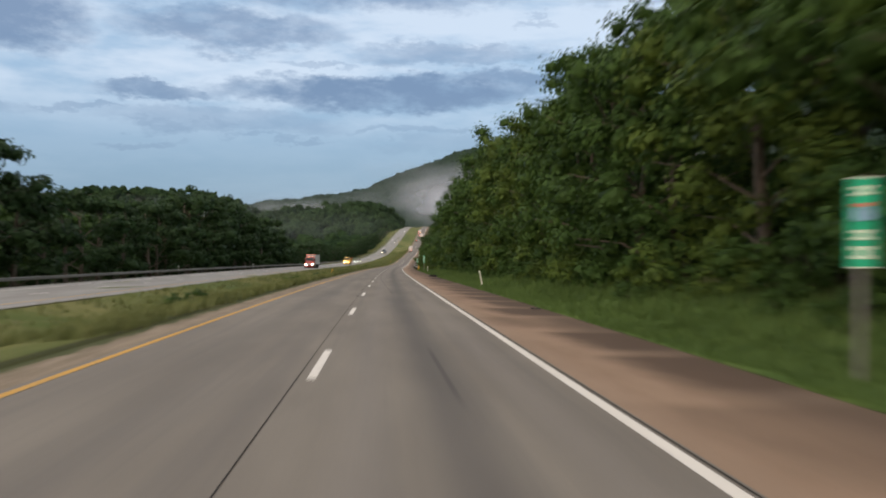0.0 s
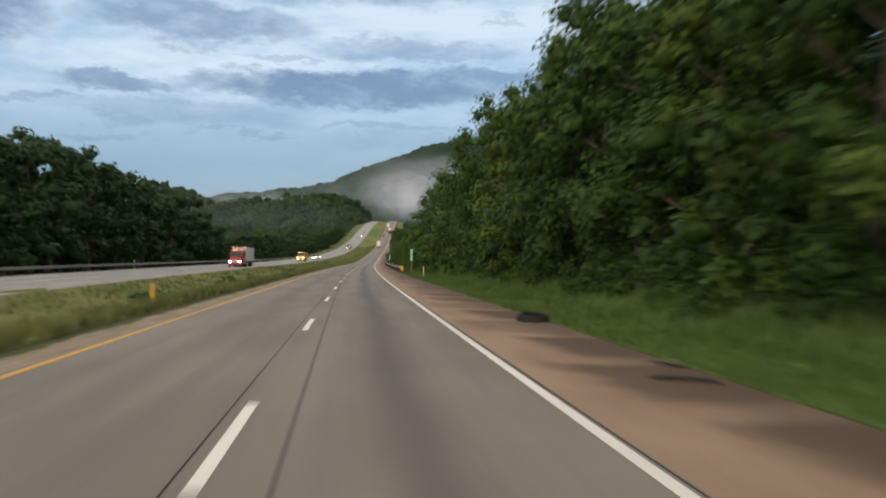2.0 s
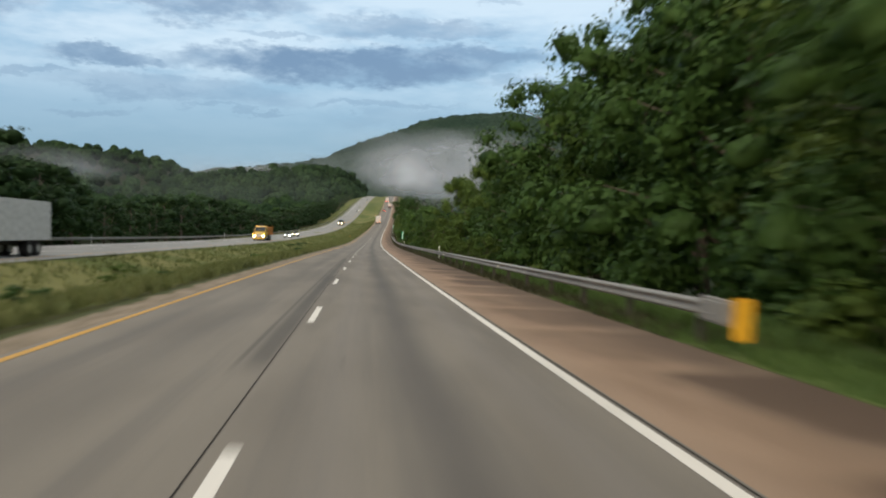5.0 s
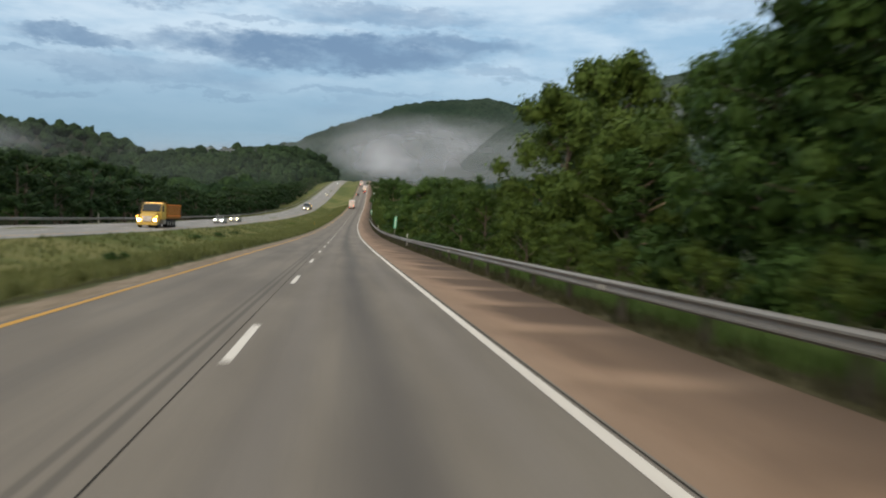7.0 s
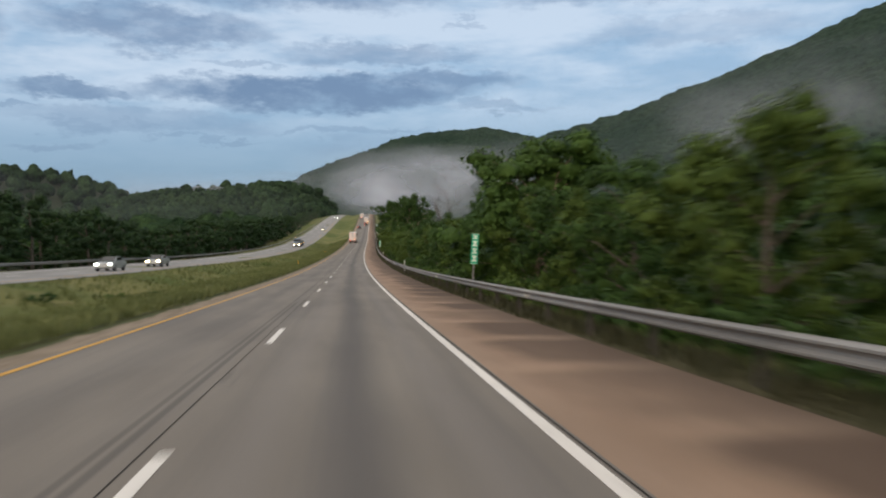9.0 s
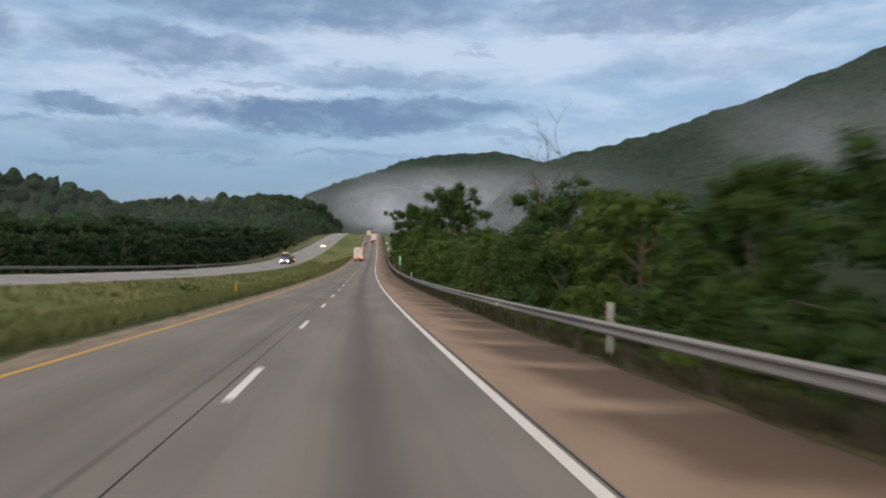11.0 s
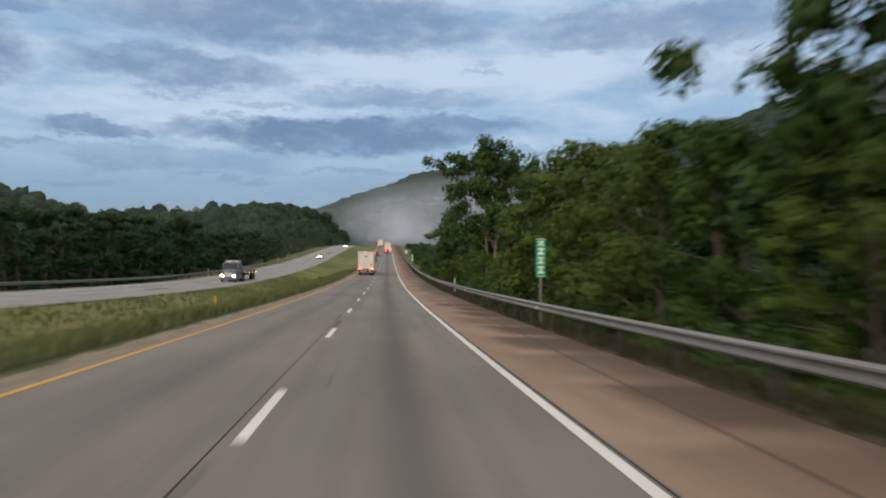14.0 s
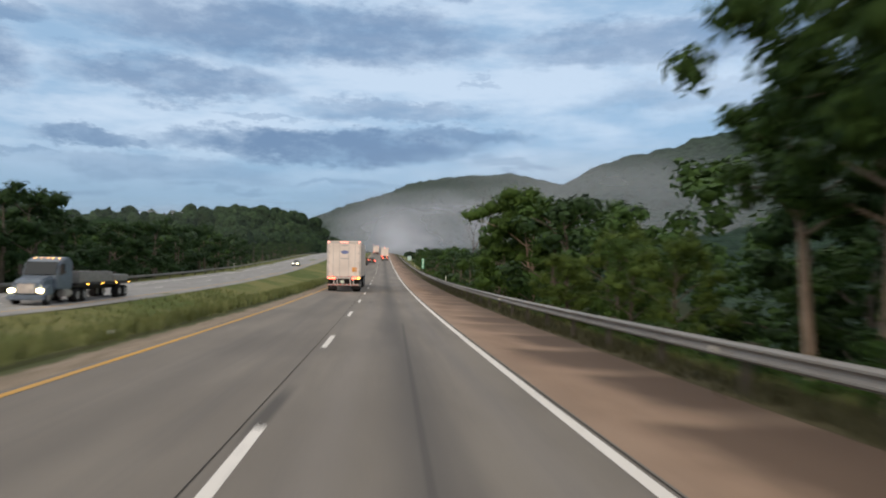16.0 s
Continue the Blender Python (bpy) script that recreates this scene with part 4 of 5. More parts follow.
for s_, o_, k_ in ((545, 22.0, 1.1), (550, 19.5, 1.0), (557, 20.0, 0.95), (563, 21.0, 0.9)):
    stand(MID[1], s_, o_, k_, s_ * 0.9)
stand(light_tree, 452, 11.8, 0.70, 1.0, wide=1.2)
stand(light_tree, 506, 12.8, 1.14, 4.0, wide=1.0)
stand(light_tree, 567, 10.8, 0.42, 2.0)
stand(round_tree, 596, 15.0, 1.15, 3.9)
dead = tagged(make_bare("bare_tree", 85, 10.0), "grey dead tree with bare branches", "tree")
dark_tree = tagged(make_tree("dark_roadside_tree", 89, 10.0, 3.3, 0.14, 90, 140, 0.18, M_LEAF[0], M_BARK), "tall dark green tree at the edge of the wood", "tree")
stand(dark_tree, 257, 20.8, 1.75, 1.0, wide=0.9)
stand(dead, 426, 18, 1.65, 0.2)
stand(dead, 526, 19, 1.35, 1.4)
stand(dead, 533, 15.2, 1.05, 3.4)
stand(dead, 640, 15, 1.5, 2.2)
# shrubs and vines between rail and trees, and below the bank
s = 12.0
while s < 700:
    if s < 190:
        for o, k in ((11.9, 0.42), (13.0, 0.75), (14.2, 1.25)):
            put(SHRUB, rng.choice([0, 0, 1, 2]), s + rng.uniform(-1, 1), o + rng.uniform(-0.6, 0.6), k * rng.uniform(0.75, 1.3), rng.uniform(0, 6.28))
    elif not 560 < s < 592:
        put(SHRUB, rng.choice([1, 1] if s < 285 else [0, 1, 2] if s > 480 else [0, 2, 0, 2, 0, 1]), s + rng.uniform(-1, 1), (13.4 if s < 278 else 10.3) + rng.uniform(-0.4, 0.5), rng.uniform(0.5, 0.95) if s < 560 else 0.5, rng.uniform(0, 6.28))
    s += 4.4 if s < 560 else 7
# weeds in the median
for k in range(26):
    put(SHRUB, rng.randrange(3), rng.uniform(20, 620), rng.uniform(-15.5, -6.5), rng.uniform(0.12, 0.34), rng.uniform(0, 6.28), sink=0.02, wide=1.4)
# wood beyond the opposite carriageway
s = 56.0
while s < 1150:
    tall = float(np.interp(s, [0, 70, 83, 96, 105, 125, 142, 160, 178, 195, 206, 235, 245, 262, 277, 284, 297, 320, 356, 400, 423, 470, 490, 504, 515, 540, 600, 632, 646, 690, 715, 772, 900],
                           [16, 16.5, 14.5, 11.5, 10.4, 11, 13.9, 15, 19, 18, 16, 15, 13, 11, 9.5, 6.4, 6.4, 8.7, 10.4, 8.8, 8.6, 6.5, 7.5, 8.8, 6.2, 9.7, 9.7, 9.4, 7.2, 8.7, 7.7, 4.2, 4.0])) - opp_dz(s) + 1.0
    put(MID if s < 720 else FAR, rng.choice([0, 1, 2] if s < 440 else [1, 2, 1]), s, -41 + rng.uniform(-1.5, 1.5), tall / 10 * rng.uniform(0.86, 1.1), rng.uniform(0, 6.28), wide=1.0)
    bulk(FAR, rng.randrange(3), s + 3, -50 + rng.uniform(-2, 2), tall / 10 * rng.uniform(0.75, 0.98), rng.uniform(0, 6.28), wide=1.1)
    s += 6.2 if s < 700 else 8.5
V, T, base = [], [], 0
for (co, tri), m in BULK:
    a = np.array(m)
    V.append(co @ a[:3, :3].T + a[:3, 3])
    T.append(tri + base)
    base += len(co)
deep = leaf_mesh("deep_woodland", np.concatenate(V), np.concatenate(T), M_LEAF[0], None)
tagged(deep, "dark green leaf mass of the deeper woodland", "woods", kind="stuff")
for p in NEAR + MID + FAR + SHRUB + [hero, slender, light_tree, dark_tree, round_tree, dead]:
    for o in (*p.children_recursive, p):
        bpy.data.objects.remove(o)


def woods(name, spots, label):
    """Far woods: one mesh of many uneven crowns."""
    r = np.random.default_rng(3)
    V, F = [], []
    for k, (x, y, z, w, h) in enumerate(spots):
        bulge = np.sin(BALL @ r.normal(size=(3, 3)) * 3.0 + r.uniform(0, 6, 3)).mean(1, keepdims=True)
        V.append(BALL * (1 + 0.34 * bulge + r.normal(size=(len(BALL), 1)) * 0.06) * np.array([w, w, h]) + np.array([x, y, z]))
        F.append(BALL_TRI + k * len(BALL))
    V, F = np.concatenate(V), np.concatenate(F)
    me = bpy.data.meshes.new(name)
    me.vertices.add(len(V))
    me.vertices.foreach_set("co", V.astype(np.float32).ravel())
    me.loops.add(F.size)
    me.loops.foreach_set("vertex_index", F.astype(np.int32).ravel())
    me.polygons.add(len(F))
    me.polygons.foreach_set("loop_start", np.arange(0, F.size, 3, dtype=np.int32))
    me.update(calc_edges=True)
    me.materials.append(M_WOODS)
    return tagged(new(name, me), label, "woods", kind="stuff")


spots = []
for k in range(2100):
    s, o = rng.uniform(120, 1330), -58 - 480 * rng.random() ** 1.4
    p = P(s, o)
    w = 2.4 + 5.6 * rng.random() ** 1.6
    spots.append((p.x, p.y, ground_z(s, o) + w * 0.6, w, w * rng.uniform(0.8, 1.15)))
for k in range(450):
    s, o = rng.uniform(700, 1330), 16 + 160 * rng.random()
    p = P(s, o)
    w = rng.uniform(2.2, 3.6)
    spots.append((p.x, p.y, ground_z(s, o) + w * 0.4, w, w * rng.uniform(0.8, 1.1)))
for k in range(1200):
    a, r = radians(rng.uniform(-34, 2.5)), rng.uniform(640, 905)
    x, y = 9 + r * math.sin(a), 300 + r * math.cos(a)
    w = 2.2 + 4.6 * rng.random() ** 1.5
    spots.append((x, y, height_r(math.degrees(a), r, x, y) + w * 0.3, w, w * rng.uniform(0.9, 1.3)))
woods("far_woods", spots, "dark green woods covering the low hills")


def tufts(name, boxes, label, material=None):
    """Grass: tufts of five bent blades each."""
    r = np.random.default_rng(9)
    V = []
    for s0, s1, o0, o1, n, hgt in boxes:
        for k in range(n):
            s, o = r.uniform(s0, s1), r.uniform(o0, o1)
            x, y, z, h = line_at(s)
            px, py = x + o * math.cos(h), y - o * math.sin(h)
            pz = ground_z(s, o)
            for b in range(5):
                w = r.uniform(0, 6.283)
                c, sn = math.cos(w), math.sin(w)
                hh = hgt * r.uniform(0.5, 1.3)
                bx, by = px + r.normal() * 0.12, py + r.normal() * 0.12
                V += [(bx - sn * 0.035, by + c * 0.035, pz - 0.03), (bx + sn * 0.035, by - c * 0.035, pz - 0.03), (bx + c * hh * 0.45, by + sn * hh * 0.45, pz + hh)]
    V = np.array(V)
    f = np.arange(len(V)).reshape(-1, 3)
    return tagged(leaf_mesh(name, V, f, material or M_BLADE, None), label, "grass", kind="stuff")


tufts("grass_tufts", [(15, 620, -12.5, -4.6, 14000, 0.30), (15, 620, -18.4, -12.5, 6000, 0.32), (15, 620, -5.4, -4.55, 5000, 0.34), (180, 640, 8.9, 10.5, 3000, 0.35)], "uneven uncut grass on median and verge")
tufts("verge_grass", [(8, 190, 7.2, 10.5, 12000, 0.17), (8, 190, 9.5, 13.5, 6000, 0.45), (180, 283, 8.2, 13.5, 9000, 0.6)], "lush green grass on the verge below the wood", M_VERGE)
tufts("verge_weeds", [(180, 640, 7.15, 9.2, 9000, 0.27)], "dull weeds and dry stems under the guardrail", M_WEED)

# ---- roadside furniture ----
def box(bm, x0, x1, y0, y1, z0, z1, bevel=0.0, m=None):
    r = bmesh.ops.create_cube(bm, size=1.0)
    vs = r["verts"]
    bmesh.ops.scale(bm, vec=(x1 - x0, y1 - y0, z1 - z0), verts=vs)
    bmesh.ops.translate(bm, vec=((x0 + x1) / 2, (y0 + y1) / 2, (z0 + z1) / 2), verts=vs)
    if bevel:
        es = list({e for v in vs for e in v.link_edges})
        r2 = bmesh.ops.bevel(bm, geom=es, offset=bevel, segments=2, affect="EDGES")
        vs = list({v for f in r2["faces"] for v in f.verts} | {v for v in vs if v.is_valid})
    if m:
        bmesh.ops.transform(bm, matrix=m, verts=vs)
    return vs


def disc(bm, r, depth, m, seg=24):
    q = bmesh.ops.create_cone(bm, cap_ends=True, segments=seg, radius1=r, radius2=r, depth=depth)
    bmesh.ops.transform(bm, matrix=m, verts=q["verts"])


def part(name, bm, material, parent, label=""):
    me = bpy.data.meshes.new(name)
    bm.to_mesh(me)
    bm.free()
    me.materials.append(material)
    ob = new(name, me)
    ob.parent = parent
    if label:
        ob["label"] = label
    return ob


def slab(name, dims, material, parent, bevel=0.0, m=None, label=""):
    bm = bmesh.new()
    box(bm, *dims, bevel, m)
    return part(name, bm, material, parent, label)


# W-beam profile: depth towards the road and height
BEAM = [(0.00, 0.00), (0.015, 0.02), (0.08, 0.05), (0.08, 0.085), (0.015, 0.125), (0.0, 0.155), (0.015, 0.185), (0.08, 0.225), (0.08, 0.26), (0.015, 0.29), (0.0, 0.31)]


def rail(s0, s1, off, side, foot, z_of, label, posts=True, steel=M_STEEL):
    """A steel beam guardrail on posts; side is the way its face looks (+1 towards greater offset)."""
    root = tagged(new("guardrail"), label, "guardrail")
    n = len(BEAM)
    ring = [(d, hz) for d, hz in BEAM] + [(d - 0.005, hz) for d, hz in reversed(BEAM)]
    m = len(ring)
    count = int((s1 - s0) / 7.62)
    for k in range(count):
        a, b = s0 + 7.62 * k, s0 + 7.62 * (k + 1) + 0.30
        verts, faces = [], []
        for s, lap in ((a, 0.006), (a + 0.35, 0.006), (a + 0.40, 0.0), ((a + b) / 2, 0.0), (b, 0.0)):
            x, y, z, h = line_at(s)
            for d, hz in ring:
                o = off + side * (d + lap)
                verts.append((x + o * math.cos(h), y - o * math.sin(h), z_of(s, off) + foot + hz))
        for i in range(4):
            for j in range(m):
                q = (j + 1) % m
                faces.append((i * m + j, i * m + q, (i + 1) * m + q, (i + 1) * m + j))
        for base in (0, 4 * m):
            for j in range(n - 1):
                faces.append((base + j, base + j + 1, base + m - 2 - j, base + m - 1 - j))
        mesh_ob("beam_panel", verts, faces, steel, root)
    if posts:
        bm = bmesh.new()
        box(bm, -0.06, 0.06, -0.075, 0.075, -0.6, foot + 0.28, 0.01)
        box(bm, -0.19 if side > 0 else 0.08, -0.08 if side > 0 else 0.19, -0.07, 0.07, foot - 0.02, foot + 0.30, 0.008)
        me = bpy.data.meshes.new("post")
        bm.to_mesh(me)
        bm.free()
        me.materials.append(M_POST)
        k = 0
        s = s0 + 1
        while s < s1 and k < 250:
            ob = new("post", me)
            o = off - side * 0.2
            ob.matrix_world = Matrix.Translation((P(s, o).x, P(s, o).y, z_of(s, o))) @ pose(0, 0, 0, 0, 0, -math.degrees(line_at(s)[3]))
            ob.parent = root
            s += 3.81 if k < 130 else 7.62
            k += 1
    return root


near_rail = rail(179, 800, 7.32, -1, 0.55, plane_z(0.0), "galvanised steel guardrail on timber posts beside the shoulder")
slab("end_marker", (-0.18, 0.18, -0.03, 0.0, 0.2, 0.95), M_AMBER, near_rail, 0.02, turned(178.4, 7.5, 0.0), "yellow end marker panel")
slab("end_shoe", (-0.12, 0.12, -0.5, 0.6, 0.45, 0.9), M_STEEL, near_rail, 0.05, turned(179.0, 7.36, 0.0))
for k in range(-14, 9):
    slab("rail_reflector", (-0.02, 0.10, -0.05, -0.03, 0.60, 0.72), M_REFL, near_rail, 0.006, turned(542.6 + 24.45 * k, 7.2, 0.0, 20))
rail(-40, 900, -31.2, 1, 0.48, opp_z(-0.05), "weathered steel guardrail along the opposite carriageway", steel=M_OLDSTEEL)

# delineator posts
def delineator(s, off, dz, height, material, label, lean=0.0, w=0.09):
    root = tagged(new("delineator_post"), label, "delineator", "delineator posts")
    bm = bmesh.new()
    box(bm, -w / 2, w / 2, -0.02, 0.02, -0.3, height, 0.012)
    part("blade", bm, material, root)
    slab("reflector", (-w * 0.38, w * 0.38, -0.034, -0.021, height - 0.20, height - 0.05), M_SIGNWHITE if material is M_REFL else M_AMBER, root, 0.006)
    root.matrix_world = turned(s, off, dz) @ pose(0, 0, 0, 0, lean, 0)
    return root


def gz(s, off):
    return ground_z(s, off) - P(s, off).z


for s, lean in ((58.6, -12), (152.5, 1)):
    delineator(s, 8.75, gz(s, 8.75), 1.25, M_REFL, "white flexible delineator post standing in the verge grass", lean)
for s in (233.5, 307.0, 383.8, 458.2, 531.3, 605.5, 680.0, 755.0):
    delineator(s, 7.75, gz(s, 7.75), 1.35, M_REFL, "white flexible delineator post behind the guardrail")
for s, o, tall in ((92.4, -5.75, 0.75), (419.2, -6.9, 0.7), (505.0, -7.1, 0.55)):
    delineator(s, o, gz(s, o), tall, M_AMBER, "yellow flexible delineator post in the median", 0, 0.10)
for s in (120, 180, 260, 340, 430, 520, 610, 700):
    o = -32.2
    delineator(s, o, gz(s, o), 1.5, M_REFL, "white delineator post beyond the opposite carriageway")


def ref_sign(s, off, shield, z0=1.75, tall=1.72, wide=0.40, lean=0.0):
    """A tall narrow green reference board on a channel post; its lettering is drawn as bars."""
    root = tagged(new("reference_sign"), "tall narrow green roadside board with pale lettering", "road sign", "reference signs")
    base = gz(s, off)
    bm = bmesh.new()
    box(bm, -0.045, 0.045, 0.02, 0.05, base - 0.4, z0 + tall * 0.9, 0.006)
    box(bm, -0.045, -0.03, -0.005, 0.03, base - 0.4, z0 + tall * 0.9, 0.004)
    box(bm, 0.03, 0.045, -0.005, 0.03, base - 0.4, z0 + tall * 0.9, 0.004)
    part("post", bm, M_STEEL, root)
    bm = bmesh.new()
    box(bm, -wide / 2, wide / 2, -0.012, -0.006, z0, z0 + tall, 0.002)
    part("board", bm, M_GREEN, root)
    bars = ((0.06, 0.12), (0.24, 0.18), (0.48, 0.18), (0.72, 0.2)) if not shield else ((0.10, 0.10), (0.58, 0.11), (0.76, 0.14))
    for a, b in bars:
        bm = bmesh.new()
        top = z0 + tall * (1 - a)
        hh = tall * b
        box(bm, -wide * 0.33, wide * 0.33, -0.017, -0.0125, top - hh * 0.28, top, 0.001)
        box(bm, -wide * 0.33, wide * 0.33, -0.017, -0.0125, top - hh, top - hh * 0.72, 0.001)
        box(bm, -wide * 0.12, wide * 0.18, -0.017, -0.0125, top - hh * 0.72, top - hh * 0.28, 0.001)
        part("lettering_bar", bm, M_SIGNWHITE, root)
    if shield:
        slab("shield", (-wide * 0.3, wide * 0.3, -0.017, -0.0125, z0 + tall * 0.52, z0 + tall * 0.67), plain("blue_sheeting", (0.30, 0.42, 0.62), 0.4), root, 0.03)
        slab("shield_crown", (-wide * 0.3, wide * 0.3, -0.0175, -0.0125, z0 + tall * 0.675, z0 + tall * 0.715), plain("red_sheeting", (0.62, 0.16, 0.14), 0.4), root)
    slab("trim", (-wide / 2, wide / 2, -0.018, -0.0125, z0 + tall - 0.022, z0 + tall), M_SIGNWHITE, root)
    slab("trim", (-wide / 2, wide / 2, -0.018, -0.0125, z0, z0 + 0.022), M_SIGNWHITE, root)
    root.matrix_world = turned(s, off, 0.0, 5) @ pose(0, 0, 0, 0, lean, 0)
    return root


ref_sign(11.2, 8.6, True, 1.75, 1.45, 0.50)
ref_sign(174.5, 8.7, False)
ref_sign(340.5, 8.5, False, 1.55, 1.7, 0.40, 4)
ref_sign(495.5, 7.8, False, 1.83, 1.52, 0.39)
ref_sign(660.5, 8.3, False, 1.1)

# ---- vehicles, each standing where it was met ----
M_TRAILER = plain("cream_trailer_paint", (0.74, 0.66, 0.60), 0.45, 0, 0.12, 0.8)
M_FRAME = plain("dull_aluminium", (0.50, 0.47, 0.45), 0.4, 0.6)
M_CHASSIS = plain("black_chassis", (0.03, 0.028, 0.028), 0.6)
M_RIM = plain("steel_rim", (0.42, 0.42, 0.43), 0.4, 0.7)
M_TAIL = lamp("red_tail_lamp", (1.0, 0.12, 0.06), 8.0)
M_MARK = lamp("red_marker_lamp", (1.0, 0.30, 0.22), 4.0)
M_TURN = lamp("amber_turn_lamp", (1.0, 0.45, 0.06), 9.0)
M_BEAM = lamp("headlamp", (1.0, 0.80, 0.42), 24.0)
M_BEAMCOOL = lamp("headlamp_cool", (0.92, 1.0, 0.86), 20.0)
M_STRIPE = plain("red_conspicuity_tape", (0.55, 0.05, 0.03), 0.4)
M_PLACARD = plain("orange_placard", (0.72, 0.33, 0.08), 0.5)
M_BLUELOGO = plain("blue_oval_panel", (0.16, 0.20, 0.38), 0.5)
M_BARS = plain("grey_lettering_bars", (0.42, 0.40, 0.40), 0.5)
M_CABGREY = plain("grey_blue_cab_paint", (0.13, 0.165, 0.21), 0.3)
M_CABRED = plain("red_cab_paint", (0.42, 0.06, 0.05), 0.3)
M_CABYELLOW = plain("yellow_cab_paint", (0.62, 0.42, 0.10), 0.35)
M_BEDORANGE = plain("orange_tipper_paint", (0.42, 0.17, 0.04), 0.5)
M_CARDARK = plain("dark_car_paint", (0.03, 0.028, 0.032), 0.25)
M_CARWHITE = plain("silver_car_paint", (0.40, 0.42, 0.42), 0.3, 0.3)
M_COIL = plain("bare_steel_load", (0.30, 0.29, 0.28), 0.5, 0.4)
_g = Mat("dark_glass", 0.06, 0, 0.5)
_g.color((0.02, 0.025, 0.028))
M_GLASS = _g.m


def wheel(parent, x, y, r=0.5, w=0.28):
    """A wheel: tyre and rim, lying across the vehicle's x axis."""
    bm = bmesh.new()
    m = pose(x, y, r, 0, 90, 0)
    disc(bm, r, w * 0.82, m)
    disc(bm, r * 0.93, w, m)
    tyre = part("wheel", bm, M_RUBBER, parent)
    bm = bmesh.new()
    disc(bm, r * 0.55, w + 0.02, m)
    disc(bm, r * 0.2, w + 0.07, m, 12)
    part("rim", bm, M_RIM, tyre)
    return tyre


def lamps(parent, name, spots, size, y, material, dy=0.03):
    for x, z in spots:
        slab(name, (x - size[0] / 2, x + size[0] / 2, y - dy, y, z - size[1] / 2, z + size[1] / 2), material, parent, min(size) * 0.25)


def prism(name, prof, x0, x1, material, parent, bevel=0.05, label=""):
    """A body made from its side outline (y, z), drawn from x0 to x1."""
    bm = bmesh.new()
    a = [bm.verts.new((x0, y, z)) for y, z in prof]
    b = [bm.verts.new((x1, y, z)) for y, z in prof]
    n = len(prof)
    bm.faces.new(a)
    bm.faces.new(list(reversed(b)))
    for i in range(n):
        j = (i + 1) % n
        bm.faces.new((a[j], a[i], b[i], b[j]))
    bmesh.ops.recalc_face_normals(bm, faces=bm.faces)
    if bevel:
        bmesh.ops.bevel(bm, geom=list(bm.edges), offset=bevel, segments=2, affect="EDGES", clamp_overlap=True)
    ob = part(name, bm, material, parent, label)
    ob.data.shade_flat()
    return ob


def grounded(root, s, off, opp=False, back=False):
    """Sets a vehicle on the carriageway, nose along the road or, with back, against it."""
    f = (lambda q: P(q, off, opp_dz(q))) if opp else (lambda q: P(q, off))
    d = (f(s + 4) - f(s - 4)).normalized()
    if back:
        d = -d
    right = d.cross(Vector((0, 0, 1))).normalized()
    up = right.cross(d)
    p = f(s) + Vector((0, 0, 0.004))
    m = Matrix((right, d, up)).transposed().to_4x4()
    m.translation = p
    root.matrix_world = m
    return root


def tractor(root, y0, paint, beam=None, tall=3.6):
    """A conventional lorry tractor with its rear axle at y0 and its nose ahead."""
    prism("cab", [(y0 + 1.6, 1.0), (y0 + 1.6, tall - 0.3), (y0 + 2.2, tall), (y0 + 3.0, tall - 0.1), (y0 + 3.8, 2.85), (y0 + 4.2, 2.0), (y0 + 4.2, 1.0)], -1.2, 1.2, paint, root, 0.1)
    prism("hood", [(y0 + 4.15, 0.75), (y0 + 4.15, 1.98), (y0 + 5.7, 1.72), (y0 + 6.05, 1.4), (y0 + 6.05, 0.75)], -0.95, 0.95, paint, root, 0.12)
    for x in (-0.98, 0.98):
        prism("fender", [(y0 + 4.6, 0.65), (y0 + 4.7, 1.25), (y0 + 5.3, 1.4), (y0 + 6.0, 1.15), (y0 + 6.1, 0.6)], x - 0.22, x + 0.22, paint, root, 0.08)
    prism("windscreen", [(y0 + 3.74, 2.92), (y0 + 3.80, 2.94), (y0 + 4.235, 2.06), (y0 + 4.20, 2.02)], -1.08, 1.08, M_GLASS, root, 0.0)
    for x in (-1.205, 1.185):
        slab("side_window", (x, x + 0.02, y0 + 2.9, y0 + 3.7, 2.1, 2.8), M_GLASS, root, 0.006)
    slab("grille", (-0.55, 0.55, y0 + 6.05, y0 + 6.1, 0.8, 1.45), M_FRAME, root, 0.02)
    slab("bumper", (-1.2, 1.2, y0 + 5.9, y0 + 6.25, 0.35, 0.72), M_FRAME if beam is None else paint, root, 0.06)
    for x in (-0.92, 0.92):
        slab("headlamp", (x - 0.17, x + 0.17, y0 + 6.08, y0 + 6.16, 0.86, 1.12), beam or M_SIGNWHITE, root, 0.04)
        slab("mirror", (x * 1.5 - 0.1, x * 1.5 + 0.1, y0 + 3.9, y0 + 4.0, 2.0, 2.75), M_CHASSIS, root, 0.03)
    slab("chassis_rail", (-0.45, 0.45, y0 - 1.2, y0 + 5.8, 0.6, 0.95), M_CHASSIS, root, 0.02)
    for x in (-0.75, 0.75):
        slab("fuel_tank", (x * 1.25 - 0.3, x * 1.25 + 0.3, y0 + 1.6, y0 + 3.0, 0.45, 1.0), M_FRAME, root, 0.12)
    for x in (-1.0, 1.0):
        wheel(root, x, y0 + 5.3, 0.5, 0.3)
        for yy in (y0 - 0.65, y0 + 0.65):
            wheel(root, x * 0.92, yy, 0.5, 0.56)
    if beam:
        for x in (-0.8, -0.4, 0, 0.4, 0.8):
            slab("roof_lamp", (x - 0.05, x + 0.05, y0 + 3.0, y0 + 3.06, tall - 0.13, tall - 0.08), M_TURN, root, 0.015)


